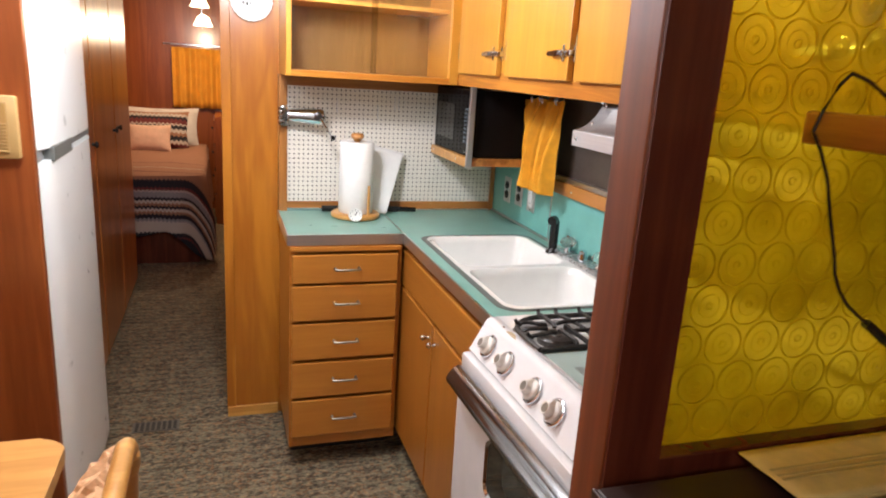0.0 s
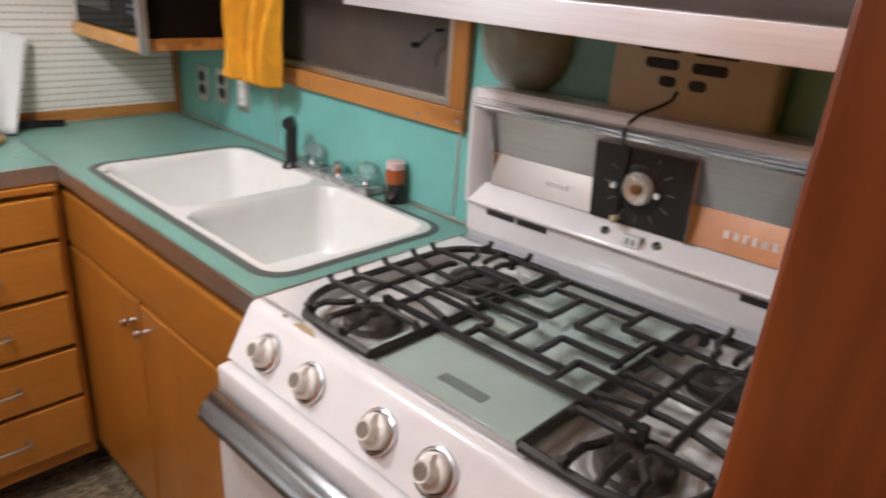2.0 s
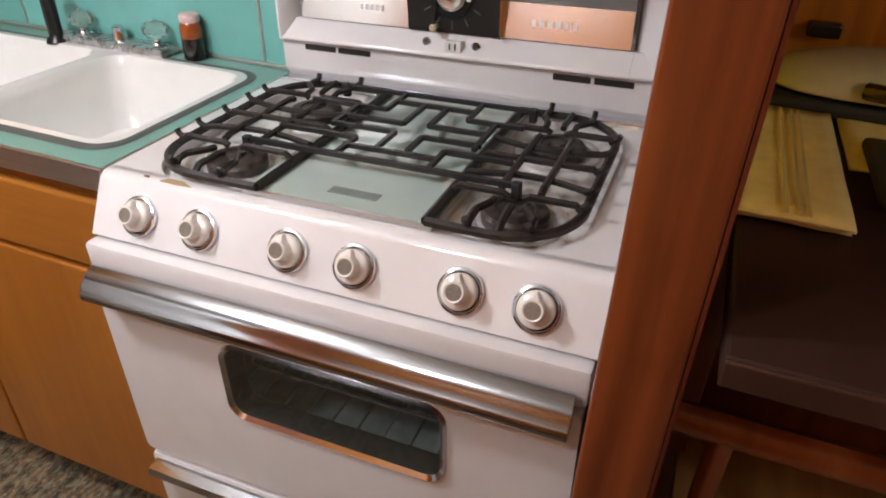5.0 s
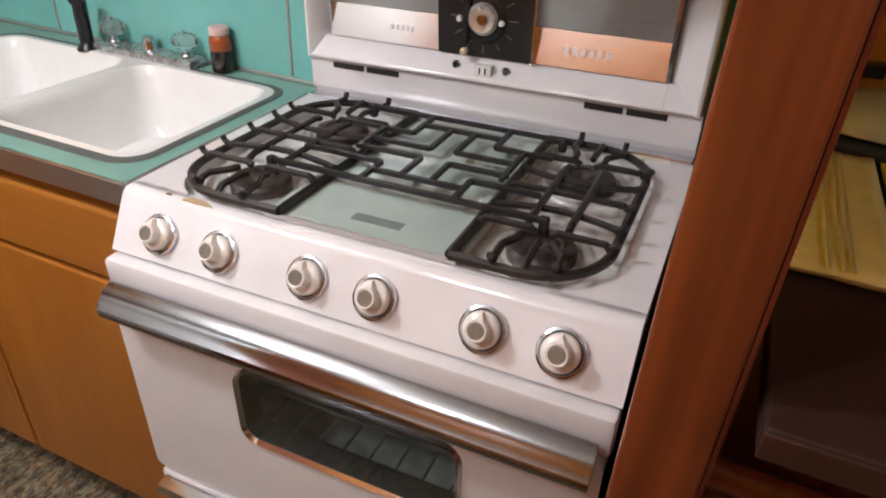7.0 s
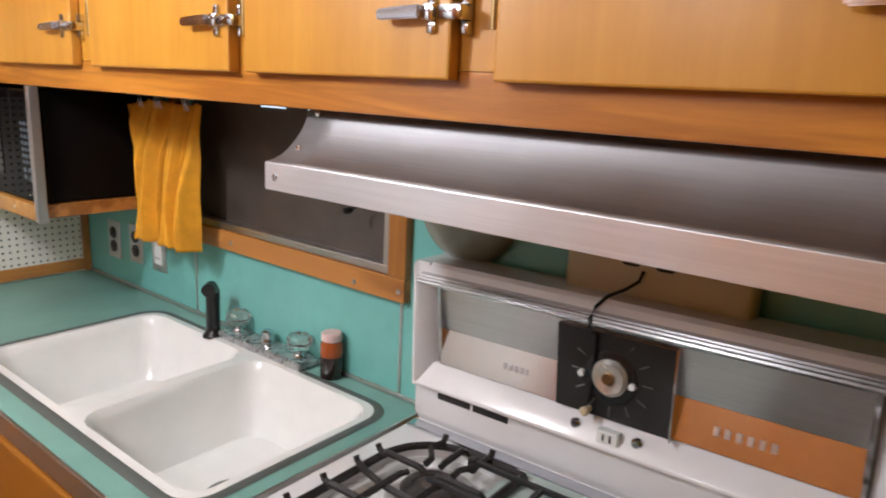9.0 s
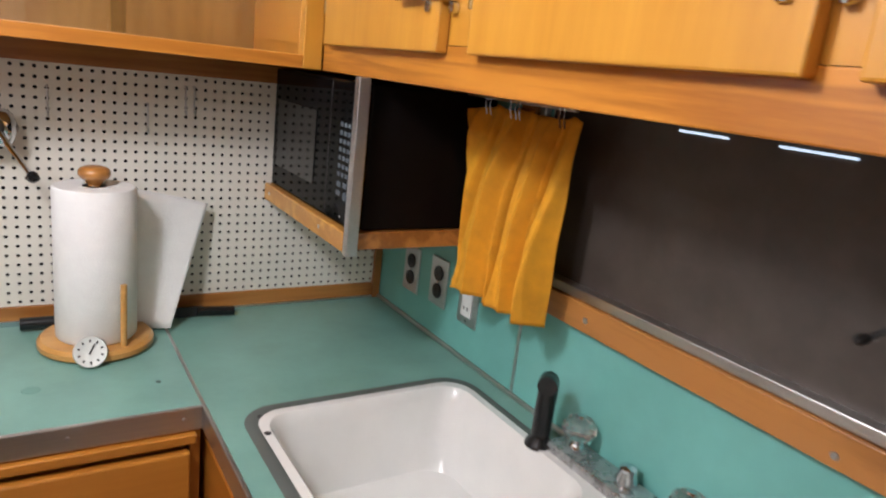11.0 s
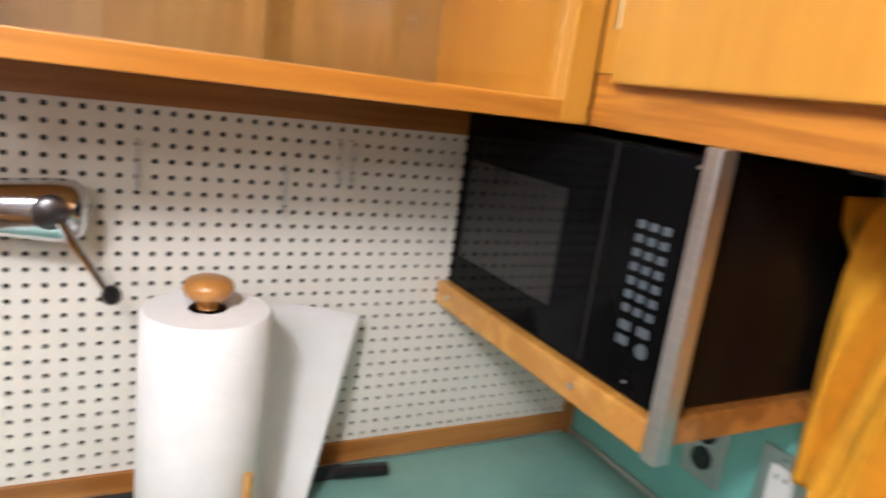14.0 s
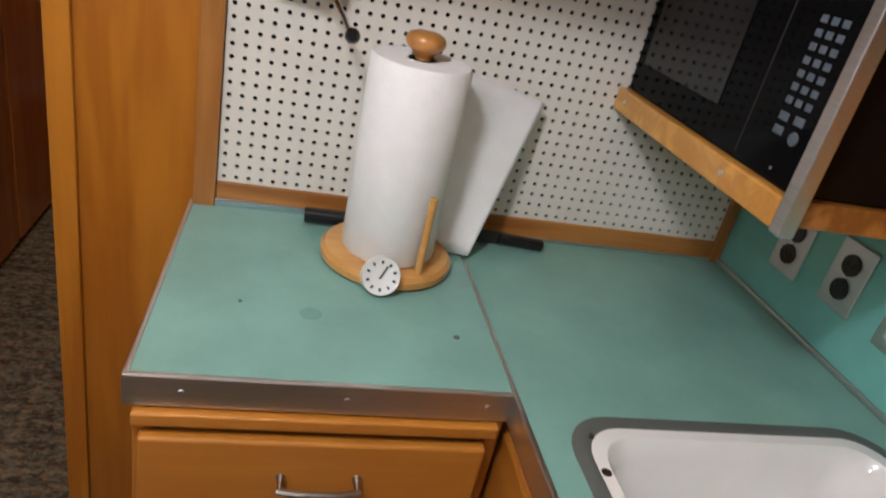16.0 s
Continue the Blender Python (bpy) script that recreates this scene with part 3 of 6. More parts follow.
def window():
    t = thing("window_1", (EAST, 2.15, 1.10), "wood trimmed crank window with a dark insect screen", "window", kind="structure")
    x0, x1 = EAST - 0.022, EAST - 0.001
    part("window_trim", box(x0, x1, 1.786, 2.53, 1.106, 1.150, 0.002), TRIM_Y, t, "oak window trim board")
    part("window_trim", box(x0, x1, 1.786, 1.828, 1.1505, 1.455, 0.002), TRIM_Z, t, "oak window trim board")
    part("window_trim", box(x0, x1, 2.488, 2.53, 1.1505, 1.455, 0.002), TRIM_Z, t, "oak window trim board")
    f = part("window_frame", box(x0 + 0.006, x1 + 0.02, 1.8285, 2.488, 1.1505, 1.167, 0.002), ALU_Y, t, "grey aluminium screen frame")
    part("window_frame", box(x0 + 0.006, x1 + 0.02, 1.8285, 1.845, 1.1675, 1.45, 0.002), ALUMINIUM, t, "grey aluminium screen frame")
    part("window_frame", box(x0 + 0.006, x1 + 0.02, 2.471, 2.488, 1.1675, 1.45, 0.002), ALUMINIUM, t, "grey aluminium screen frame")
    part("screen", box(EAST + 0.004, EAST + 0.006, 1.845, 2.471, 1.167, 1.44), plain("insect_screen", (0.070, 0.056, 0.047), 0.38, vary=0.25, size=12, bump=0.3, bump_size=900), t, "dark brown-grey insect screen")
    # Glowing strips stand in for daylight leaking in at the top.
    for y0, y1 in ((1.90, 1.925), (1.98, 2.07), (2.14, 2.215)):
        part("daylight_glow_strip", box(EAST + 0.001, EAST + 0.003, y0, y1, 1.4275, 1.430), DAYLIGHT, t, "thin glowing strip standing in for bluish daylight")
    c = part("crank", tube([(EAST - 0.004, 1.872, 1.292), (EAST - 0.03, 1.872, 1.292), (EAST - 0.035, 1.880, 1.285), (EAST - 0.035, 1.905, 1.262)], 0.0035, 8), IRON, t, "dark metal window crank", True)
    part("crank_grip", lathe([(0.004, 0), (0.006, -0.006), (0.006, -0.018), (0.003, -0.022)], (EAST - 0.035, 1.907, 1.260), "x", 12), IRON, c, "", True)
    screw = mesh_of("trim_screw", lathe([(0.005, 0.0), (0.004, -0.0015)], (0, 0, 0), "x", 12), STEEL)
    for y, z in ((1.800, 1.126), (1.912, 1.121), (2.30, 1.126)):
        shared("screw", screw, t, (x0, y, z))


window()


def outlets():
    for y, z, kind in ((2.862, 1.035, "dark"), (2.745, 1.042, "dark"), (2.630, 1.042, "white")):
        o = thing("wall_outlet", (EAST - 0.005, y, z), "brushed metal wall plate with a double socket", "outlet", "outlets over the counter")
        part("cover_plate", box(EAST - 0.009, EAST - 0.005, y - 0.033, y + 0.033, z - 0.052, z + 0.052, 0.0018), STEEL, o)
        if kind == "white":
            s = part("socket", box(EAST - 0.0125, EAST - 0.009, y - 0.0165, y + 0.0165, z - 0.034, z + 0.034, 0.0012), WHITE, o, "white rectangular socket block")
        for dz in (-0.019, 0.019):
            if kind == "dark":
                s = part("socket", lathe([(0.0165, 0.0), (0.0160, -0.003)], (EAST - 0.009, y, z + dz), "x", 20), BLACK, o, "black round socket")
            for dy in (-0.006, 0.006):
                part("slot", box(EAST - 0.0132, EAST - 0.0122, y + dy - 0.001, y + dy + 0.001, z + dz - 0.002, z + dz + 0.005), DARK, s)
        for dz in (-0.044, 0.044) if kind == "white" else (0.0,):
            part("plate_screw", lathe([(0.003, 0.0), (0.0025, -0.0012)], (EAST - 0.009, y, z + dz), "x", 10), CHROME, o)


outlets()


def curtain():
    t = thing("window_curtain", (1.40, 2.45, 1.43), "mustard yellow pleated cloth half curtain hung on rings", "curtain")
    rows = []
    for j in range(41):
        v = j / 40
        row = []
        for i in range(221):
            u = i / 220
            pinch = sum(math.exp(-((u - p) / 0.035) ** 2) for p in (0.19, 0.47, 0.56, 0.95))
            y = 2.590 - 0.002 * v - (0.258 - 0.006 * v) * u - 0.012 * math.sin(2 * math.pi * u) * (1 - v)
            a = u + 0.20 * v * (1 - 0.6 * u) + 0.02 * math.sin(7 * u + 2.5 * v)
            broad = 1 - abs(2 * ((3.3 * a + 0.15) % 1) - 1)
            crisp = (1 - abs(2 * ((8.7 * a + 0.4 + 0.25 * math.sin(3 * v)) % 1) - 1)) ** 1.6
            fine = math.sin(70 * a + 3 * v) * (1 - v) ** 1.5
            edge = min(1.0, u * 9 + 0.25, (1 - u) * 9 + 0.25)
            drop = 1 - math.exp(-3.5 * v)
            x = 1.416 - edge * ((0.008 + 0.050 * drop) * broad ** 0.7 + (0.006 + 0.011 * drop) * crisp + 0.0025 * fine) - 0.004 * pinch * (1 - v) ** 4 + 0.005 * noise.noise((u * 9, v * 4, 2))
            crease = sum(math.exp(-((a - p) / 0.016) ** 2) for p in (0.31, 0.545, 0.70, 0.93))
            x += edge * (0.010 + 0.026 * drop) * crease
            z = 1.427 - 0.322 * v + 0.010 * v * (broad - 0.5) - 0.006 * (1 - min(1, pinch)) * (1 - v) ** 6
            if v < 0.22 and u < 0.14:
                k = (0.22 - v) / 0.22 * (0.14 - u) / 0.14
                y += 0.022 * k
                x -= 0.022 * k
                z -= 0.010 * k
            row.append((x, y, z))
        rows.append(row)
    bm = bmesh.new()
    grid(bm, rows)
    solidify(part("cloth", bm, YELLOW, t, "", True), 0.0012)
    rod = part("rod", tube([(1.392, 2.325, 1.437), (1.392, 2.61, 1.437)], 0.003, 8), STEEL, t, "", True)
    for u in (0.17, 0.21, 0.46, 0.53, 0.58, 0.94, 0.97):
        y = 2.590 - 0.258 * u - 0.012 * math.sin(2 * math.pi * u)
        part("hook", tube([(1.392, y, 1.440), (1.384, y, 1.436), (1.383, y, 1.426), (1.388, y, 1.410)], 0.0015, 6), CHROME, t)


curtain()


# ---- pegboard wall ----
def pegboard():
    t = thing("pegboard", (1.0, PEG, 1.17), "white painted pegboard framed by wood strips", "pegboard")
    x0, x1, z0, z1, p, h = 0.580, 1.450, 0.948, 1.416, 0.0182, 0.0036
    nx, nz = 48, 25
    verts, faces = [], []
    for i in range(nx):
        for j in range(nz):
            cx, cz = x0 + 0.010 + p * i, 1.398 - p * j
            b0 = len(verts)
            a = p / 2
            for dx, dz in ((-a, -a), (0, -a), (a, -a), (a, 0), (a, a), (0, a), (-a, a), (-a, 0)):
                verts.append((min(max(cx + dx, x0), x1), PEG, cz + dz))
            for k in range(8):
                an = math.pi * (-0.75 + 0.25 * k)
                verts.append((cx + h * math.cos(an), PEG, cz + h * math.sin(an)))
            for k in range(8):
                an = math.pi * (-0.75 + 0.25 * k)
                verts.append((cx + h * math.cos(an), PEG + 0.004, cz + h * math.sin(an)))
            for k in range(8):
                q = (k + 1) % 8
                faces.append((b0 + k, b0 + q, b0 + 8 + q, b0 + 8 + k))
                faces.append((b0 + 8 + k, b0 + 8 + q, b0 + 16 + q, b0 + 16 + k))
    me = bpy.data.meshes.new("board")
    me.from_pydata(verts, [], faces)
    weld = bmesh.new()
    weld.from_mesh(me)
    bmesh.ops.remove_doubles(weld, verts=weld.verts, dist=0.0002)
    weld.to_mesh(me)
    weld.free()
    me.materials.append(PEG_WHITE)
    board = new("board", me)
    board.parent = t
    board.matrix_parent_inverse = Matrix.Translation(t.location).inverted()
    # Dark sheet paints the shade seen through the peg holes.
    part("hollow_shade_sheet", box(x0, x1, PEG + 0.012, PEG + 0.014, z0, z1), DARK, t, "dark sheet standing in for the shaded hollow behind the board")
    part("frame_strip", box(0.548, 0.580, PEG - 0.012, PEG + 0.044, 0.900, 1.445, 0.002), TRIM_Z, t, "upright wooden strip")
    part("frame_strip", box(0.580, 1.450, PEG - 0.004, PEG + 0.03, 0.916, 0.9532, 0.002), TRIM_X, t, "lower wooden strip")
    part("frame_strip", box(1.450, EAST - 0.006, PEG - 0.010, PEG + 0.03, 0.916, 1.445, 0.002), TRIM_Z, t, "upright wooden strip")
    part("frame_strip", box(0.580, 1.450, PEG - 0.004, PEG + 0.03, 1.4062, 1.4468, 0.001), TRIM_X, t, "upper wooden strip")
    for x, z in ((0.772, 1.367), (0.937, 1.347), (1.006, 1.385), (1.022, 1.385)):
        solo("peg_hook", tube([(x, PEG + 0.003, z), (x, PEG - 0.008, z), (x, PEG - 0.010, z - 0.010), (x, PEG - 0.009, z - 0.048), (x, PEG - 0.016, z - 0.054), (x, PEG - 0.020, z - 0.046)], 0.0018, 6), STEEL, "small steel wire hook hung in the pegboard", "hook", group="pegboard hooks", smooth=True)


pegboard()


def hutch():
    t = thing("wall_hutch", (0.86, 2.9, 1.445), "honey wood wall cupboard with sliding glass doors, empty", "cabinet")
    y0, y1, z0, z1 = 2.758, PEG + 0.044, 1.447, CEIL - 0.004
    part("side_panel", box(0.552, 0.570, y0, y1, z0, z1, 0.002), BIRCH, t)
    part("side_panel", box(1.146, 1.181, y0, y1, z0, z1, 0.002), BIRCH, t)
    part("bottom_panel", box(0.570, 1.146, y0, y1, z0, z0 + 0.022, 0.0015), HUTCH_X, t)
    part("back_panel", box(0.570, 1.146, y1 - 0.010, y1, z0 + 0.022, z1), PLY, t, "pale brown plywood back")
    part("shelf", box(0.5705, 1.1455, y0 + 0.04, y1 - 0.010, 1.700, 1.714, 0.002), BIRCH_X, t)
    part("top_panel", box(0.570, 1.146, y0, y1 - 0.01, z1 - 0.018, z1), BIRCH_X, t)
    part("glass_door", box(0.572, 0.87, y0 + 0.010, y0 + 0.013, z0 + 0.023, z1 - 0.02), CABINET_GLASS, t, "clear sliding glass pane").visible_shadow = False
    part("glass_door", box(0.85, 1.144, y0 + 0.017, y0 + 0.020, z0 + 0.023, z1 - 0.02), CABINET_GLASS, t, "clear sliding glass pane").visible_shadow = False


hutch()


def latch(parent, y, z, x):
    """A chrome lever latch: the lever points to +y, the keeper sits at -y."""
    l = part("latch", box(x - 0.011, x, y, y + 0.016, z - 0.009, z + 0.009, 0.003), CHROME, parent, "chrome lever latch", True)
    bm = prism([(y + 0.014, z - 0.007), (y + 0.072, z - 0.008), (y + 0.075, z - 0.005), (y + 0.075, z + 0.002), (y + 0.072, z + 0.004), (y + 0.014, z + 0.007)], "x", x - 0.018, x - 0.009)
    bmesh.ops.bevel(bm, geom=list(bm.edges), offset=0.002, segments=2, affect="EDGES")
    part("lever", bm, CHROME, l, "", True)
    for z0, z1 in ((z + 0.008, z + 0.021), (z - 0.021, z - 0.008)):
        part("ear", box(x - 0.005, x, y + 0.002, y + 0.013, z0, z1, 0.002), CHROME, l, "", True)
        e = part("keeper_ear", box(x + 0.008, x + 0.019, y - 0.032, y - 0.022, z0, z1, 0.002), CHROME, l, "", True)
    part("keeper", box(x - 0.006, x + 0.019, y - 0.032, y - 0.002, z - 0.008, z + 0.008, 0.003), CHROME, l, "", True)


def upper_cabinets():
    t = thing("upper_cabinet", (1.32, 1.85, 1.445), "honey birch overhead cabinet run with lever latches", "cabinet")
    x = 1.182
    part("bottom_rail", box(x, x + 0.019, 0.986, 2.757, 1.447, 1.500, 0.002), BIRCH_Y, t)
    for y0, y1 in ((2.712, 2.757), (2.262, 2.352), (1.832, 1.880), (1.415, 1.492), (0.986, 1.050)):
        part("stile", box(x + 0.0004, x + 0.019, y0, y1, 1.5004, CEIL - 0.05), BIRCH, t)
    part("bottom_panel", box(x + 0.019, EAST, 0.986, PEG - 0.012, 1.455, 1.467), TRIM_Y, t)
    part("top_rail", box(x, x + 0.019, 0.986, 2.757, CEIL - 0.05, CEIL - 0.003), BIRCH_Y, t)
    part("side_panel", box(x + 0.019, EAST, 0.986, 1.0, 1.467, CEIL - 0.003), BIRCH, t)
    for y0, y1 in ((2.346, 2.714), (1.872, 2.276), (1.486, 1.836), (1.040, 1.430)):
        d = part("cabinet_door", box(x - 0.019, x - 0.0005, y0, y1, 1.490, 1.960, 0.0028), BIRCH, t)
        latch(d, y0 + 0.016, 1.558, x - 0.019)
        for z in (1.54, 1.86):
            part("hinge", lathe([(0.0042, 0.0), (0.0042, 0.060)], (x - 0.015, y1 + 0.0045, z), "z", 10), BRASS, d, "slim brass hinge knuckle", True)


upper_cabinets()


def microwave():
    sh = thing("microwave_shelf", (1.32, 2.8, 1.165), "wooden shelf hung below the overhead cabinet for the microwave", "shelf")
    part("board", box(1.192, EAST - 0.006, 2.590, PEG - 0.001, 1.166, 1.196, 0.002), TRIM_Y, sh)
    part("front_strip", box(1.172, 1.192, 2.592, PEG - 0.001, 1.162, 1.197, 0.003), BIRCH_X, sh, "pale wooden front strip")
    part("metal_strap", box(1.171, 1.191, 2.573, 2.590, 1.160, 1.447, 0.0015), STEEL, sh, "flat aluminium hanging strap")
    screw = mesh_of("strip_screw", lathe([(0.004, 0.0), (0.0034, -0.0012)], (0, 0, 0), "x", 12), STEEL)
    for y in (2.70, 2.985):
        shared("screw", screw, sh, (1.172, y, 1.180))
    t = thing("microwave_oven", (1.32, 2.8, 1.196), "black microwave oven with a dark glass door and keypad", "microwave")
    part("case", box(1.206, EAST - 0.02, 2.600, PEG - 0.008, 1.1965, 1.438, 0.004), BROWN_BOX, t)
    d = part("front", box(1.184, 1.206, 2.592, PEG - 0.008, 1.1975, 1.438, 0.004), BLACK_GLOSS, t, "glossy black front")
    part("door_window", box(1.1825, 1.184, 2.772, PEG - 0.035, 1.243, 1.378, 0.0006), plain("window_mesh", (0.012, 0.012, 0.013), 0.05, spec=0.40), d, "dark mesh door window")
    grey = plain("key_grey", (0.085, 0.105, 0.125), 0.5)
    key = mesh_of("key", box(-0.0008, 0.0008, -0.0050, 0.0050, -0.0038, 0.0038, 0.0006, seg=1), grey)
    wide = mesh_of("wide_key", box(-0.0008, 0.0008, -0.0078, 0.0078, -0.0046, 0.0046, 0.0006, seg=1), grey)
    for r in range(7):
        for c in range(3):
            shared("key", key, d, (1.1835, 2.656 - c * 0.0160, 1.366 - r * 0.0138))
    for y, z in ((2.653, 1.266), (2.628, 1.267), (2.653, 1.251)):
        shared("key", wide, d, (1.1835, y, z))
    part("round_key", lathe([(0.0075, 0.0), (0.007, -0.0012)], (1.184, 2.626, 1.249), "x", 18), grey, d)
    part("door_gap", box(1.1834, 1.184, 2.706, 2.7085, 1.206, 1.436), DARK, d)
    # Small steel discs added as painted-in glints on the black front.
    for y, z in ((2.64, 1.212), (2.604, 1.428)):
        part("glint_disc", lathe([(0.002, 0.0), (0.0015, -0.001)], (1.184, y, z), "x", 10), STEEL, d)


microwave()


def hood():
    t = thing("range_hood", (1.3, 1.37, 1.345), "brushed aluminium range hood with a swept front", "range hood")
    y0, y1 = 1.026, 1.758
    prof = [(1.137, 1.378), (1.150, 1.3805), (1.163, 1.386), (1.175, 1.394), (1.187, 1.405), (1.198, 1.418), (1.206, 1.433), (1.211, 1.447)]
    bm = bmesh.new()
    grid(bm, [[(x, y0 + (y1 - y0) * k / 12, z) for k in range(13)] for x, z in prof])
    solidify(part("shell", bm, HOOD, t, "swept brushed shell", True), 0.0016)
    part("front_band", box(1.1355, 1.1375, y0, y1, 1.343, 1.3785, 0.0006), HOOD_LIP, t, "flat front band coloured lighter for its reflected light")
    prof = [(1.1375, 1.343)] + prof
    for y, th in ((y0 + 0.001, 0.002), (y1 - 0.003, 0.002)):
        out = prof + [(EAST - 0.006, 1.447), (EAST - 0.006, 1.400), (1.30, 1.343)]
        part("end_panel", prism(out, "y", y, y + th), HOOD, t)
    part("lip", box(1.137, 1.152, y0, y1, 1.3425, 1.3445), STEEL, t)
    riv = mesh_of("rivet", lathe([(0.005, 0.0), (0.0045, -0.0015), (0.002, -0.0025)], (0, 0, 0), "x", 12), CHROME, True)
    for y in (y0 + 0.02, y1 - 0.02):
        shared("rivet", riv, t, (1.1355, y, 1.360))
        shared("rivet", riv, t, (1.1745, y, 1.3955))
        shared("rivet", riv, t, (1.2075, y, 1.440))


hood()

# ---- stove ----
SY0, SY1 = 0.994, 1.706


def stove():
    t = thing("gas_stove", (1.15, 1.36, 0.0), "vintage white enamel gas range with chrome trim and six knobs", "stove")
    top = 0.938
    # body and cooktop
    for y0, y1 in ((SY0 + 0.006, SY0 + 0.030), (SY1 - 0.030, SY1 - 0.006)):
        part("side_panel", box(0.905, 1.455, y0, y1, 0.06, 0.86, 0.003), ENAMEL, t)
    part("back_panel", box(1.440, 1.455, SY0 + 0.030, SY1 - 0.030, 0.06, 0.86), ENAMEL, t)
    part("top_panel", box(0.905, 1.440, SY0 + 0.030, SY1 - 0.030, 0.800, 0.86), ENAMEL, t)
    part("bottom_panel", box(0.905, 1.440, SY0 + 0.030, SY1 - 0.030, 0.06, 0.44), ENAMEL, t)
    liner = plain("oven_liner", (0.50, 0.55, 0.54), 0.35, vary=0.3, size=30)
    part("oven_floor", box(0.906, 1.420, SY0 + 0.034, SY1 - 0.034, 0.441, 0.455), liner, t, "grey-blue enamel oven floor")
    part("oven_back", box(1.420, 1.4395, SY0 + 0.034, SY1 - 0.034, 0.441, 0.799), liner, t, "grey-blue enamel oven back")
    for y0 in (SY0 + 0.0305, SY1 - 0.0335):
        part("oven_side", box(0.906, 1.420, y0, y0 + 0.003, 0.441, 0.799), liner, t, "grey-blue enamel oven wall")
    for z in (0.575, 0.655):
        rk = part("oven_rack", tube([(0.93, SY0 + 0.035, z), (0.93, SY1 - 0.035, z), (1.40, SY1 - 0.035, z), (1.40, SY0 + 0.035, z), (0.93, SY0 + 0.035, z)], 0.004, 6), CHROME, t, "chrome wire oven rack")
        for i in range(14):
            y = SY0 + 0.075 + i * 0.0435
            part("rack_wire", tube([(0.93, y, z), (1.40, y, z)], 0.0022, 5), CHROME, rk)
    out = [(0.892, 0.860), (0.929, 0.927), (0.933, 0.933), (0.940, 0.937), (0.950, 0.938), (0.958, 0.938), (0.958, 0.860)]
    part("control_panel", prism(out, "y", SY0, SY1), ENAMEL, t, "sloping white enamel control panel", True)
    wells = [(0.950, 1.356, 1.462, 1.660), (0.950, 1.356, 1.040, 1.214)]
    bm = bmesh.new()
    loops = [[bm.verts.new((x, y, top)) for x, y in ((0.9582 - 0.012, SY0), (1.41, SY0), (1.41, SY1), (0.9582 - 0.012, SY1))]]
    for k, (x0, x1, y0, y1) in enumerate(wells):
        pts = []
        r = 0.085
        for cx, cy, s0, rr in ((x1 - (r if k == 0 else 0.012), y1 - (r if k == 0 else 0.012), 0, r if k == 0 else 0.012), (x0 + (r if k == 0 else 0.012), y1 - (r if k == 0 else 0.012), 90, r if k == 0 else 0.012), (x0 + (r if k else 0.012), y0 + (r if k else 0.012), 180, r if k else 0.012), (x1 - (r if k else 0.012), y0 + (r if k else 0.012), 270, r if k else 0.012)):
            for a in range(0, 91, 10):
                pts.append((cx + rr * math.cos(radians(s0 + a)), cy + rr * math.sin(radians(s0 + a))))
        loop = [bm.verts.new((*p, top)) for p in pts]
        low = [bm.verts.new((*p, 0.914)) for p in pts]
        for q in range(len(pts)):
            bm.faces.new((loop[q], loop[(q + 1) % len(pts)], low[(q + 1) % len(pts)], low[q]))
        loops.append(loop)
    edges = []
    for loop in loops:
        for q in range(len(loop)):
            e = bm.edges.get((loop[q], loop[(q + 1) % len(loop)]))
            edges.append(e or bm.edges.new((loop[q], loop[(q + 1) % len(loop)])))
    bmesh.ops.triangle_fill(bm, edges=edges, use_beauty=True, use_dissolve=False)
    part("cooktop", bm, ENAMEL, t)
    part("cooktop_side", box(0.960, 1.41, SY0 + 0.0005, SY0 + 0.003, 0.862, top - 0.0005), ENAMEL, t)
    part("cooktop_side", box(0.960, 1.41, SY1 - 0.003, SY1 - 0.0005, 0.862, top - 0.0005), ENAMEL, t)
    well_metal = plain("stained_well_metal", (0.82, 0.79, 0.76), 0.22, 0.15, vary=0.28, size=26, bump=0.5, bump_size=45)
    for x0, x1, y0, y1 in wells:
        part("drip_well", box(x0 + 0.0005, x1, y0 - 0.006, y1 + 0.006, 0.904, 0.9245), well_metal, t, "stained metal drip well")
    part("chip", prism([(0.9405, 1.555), (0.9505, 1.575), (0.9505, 1.600), (0.9405, 1.607), (0.9395, 1.58)], "z", 0.9365, 0.9386), plain("bare_metal_chip", (0.42, 0.30, 0.17), 0.6), t, "worn brownish enamel chip")
    part("peeling_patch", prism([(1.366, 1.030), (1.395, 1.034), (1.392, 1.100), (1.396, 1.175), (1.376, 1.205), (1.360, 1.180), (1.366, 1.120), (1.360, 1.075)], "z", 0.9365, 0.9392), plain("peeling_cream_enamel", (0.78, 0.72, 0.62), 0.5, vary=0.15, size=60, bump=0.5, bump_size=80), t, "peeling cream enamel patch")
    part("chip", prism([(0.9435, 1.628), (0.9480, 1.631), (0.9485, 1.637), (0.9440, 1.639)], "z", 0.9365, 0.9386), plain("rust_chip", (0.20, 0.10, 0.05), 0.7), t, "small rusty enamel chip")
    # door
    part("front_rail", box(0.872, 0.905, SY0, SY1, 0.800, 0.8565, 0.008), ENAMEL, t, "", True)
    hole = (1.166, 1.492, 0.616, 0.740)
    bm = bmesh.new()
    rim = [bm.verts.new((0.868, y, z)) for y, z in rounded(SY0 + 0.004, SY1 - 0.004, 0.455, 0.797, 0.012)]
    gap = [bm.verts.new((0.868, y, z)) for y, z in rounded(*hole, 0.024)]
    edges = [bm.edges.new((lp[i], lp[(i + 1) % len(lp)])) for lp in (rim, gap) for i in range(len(lp))]
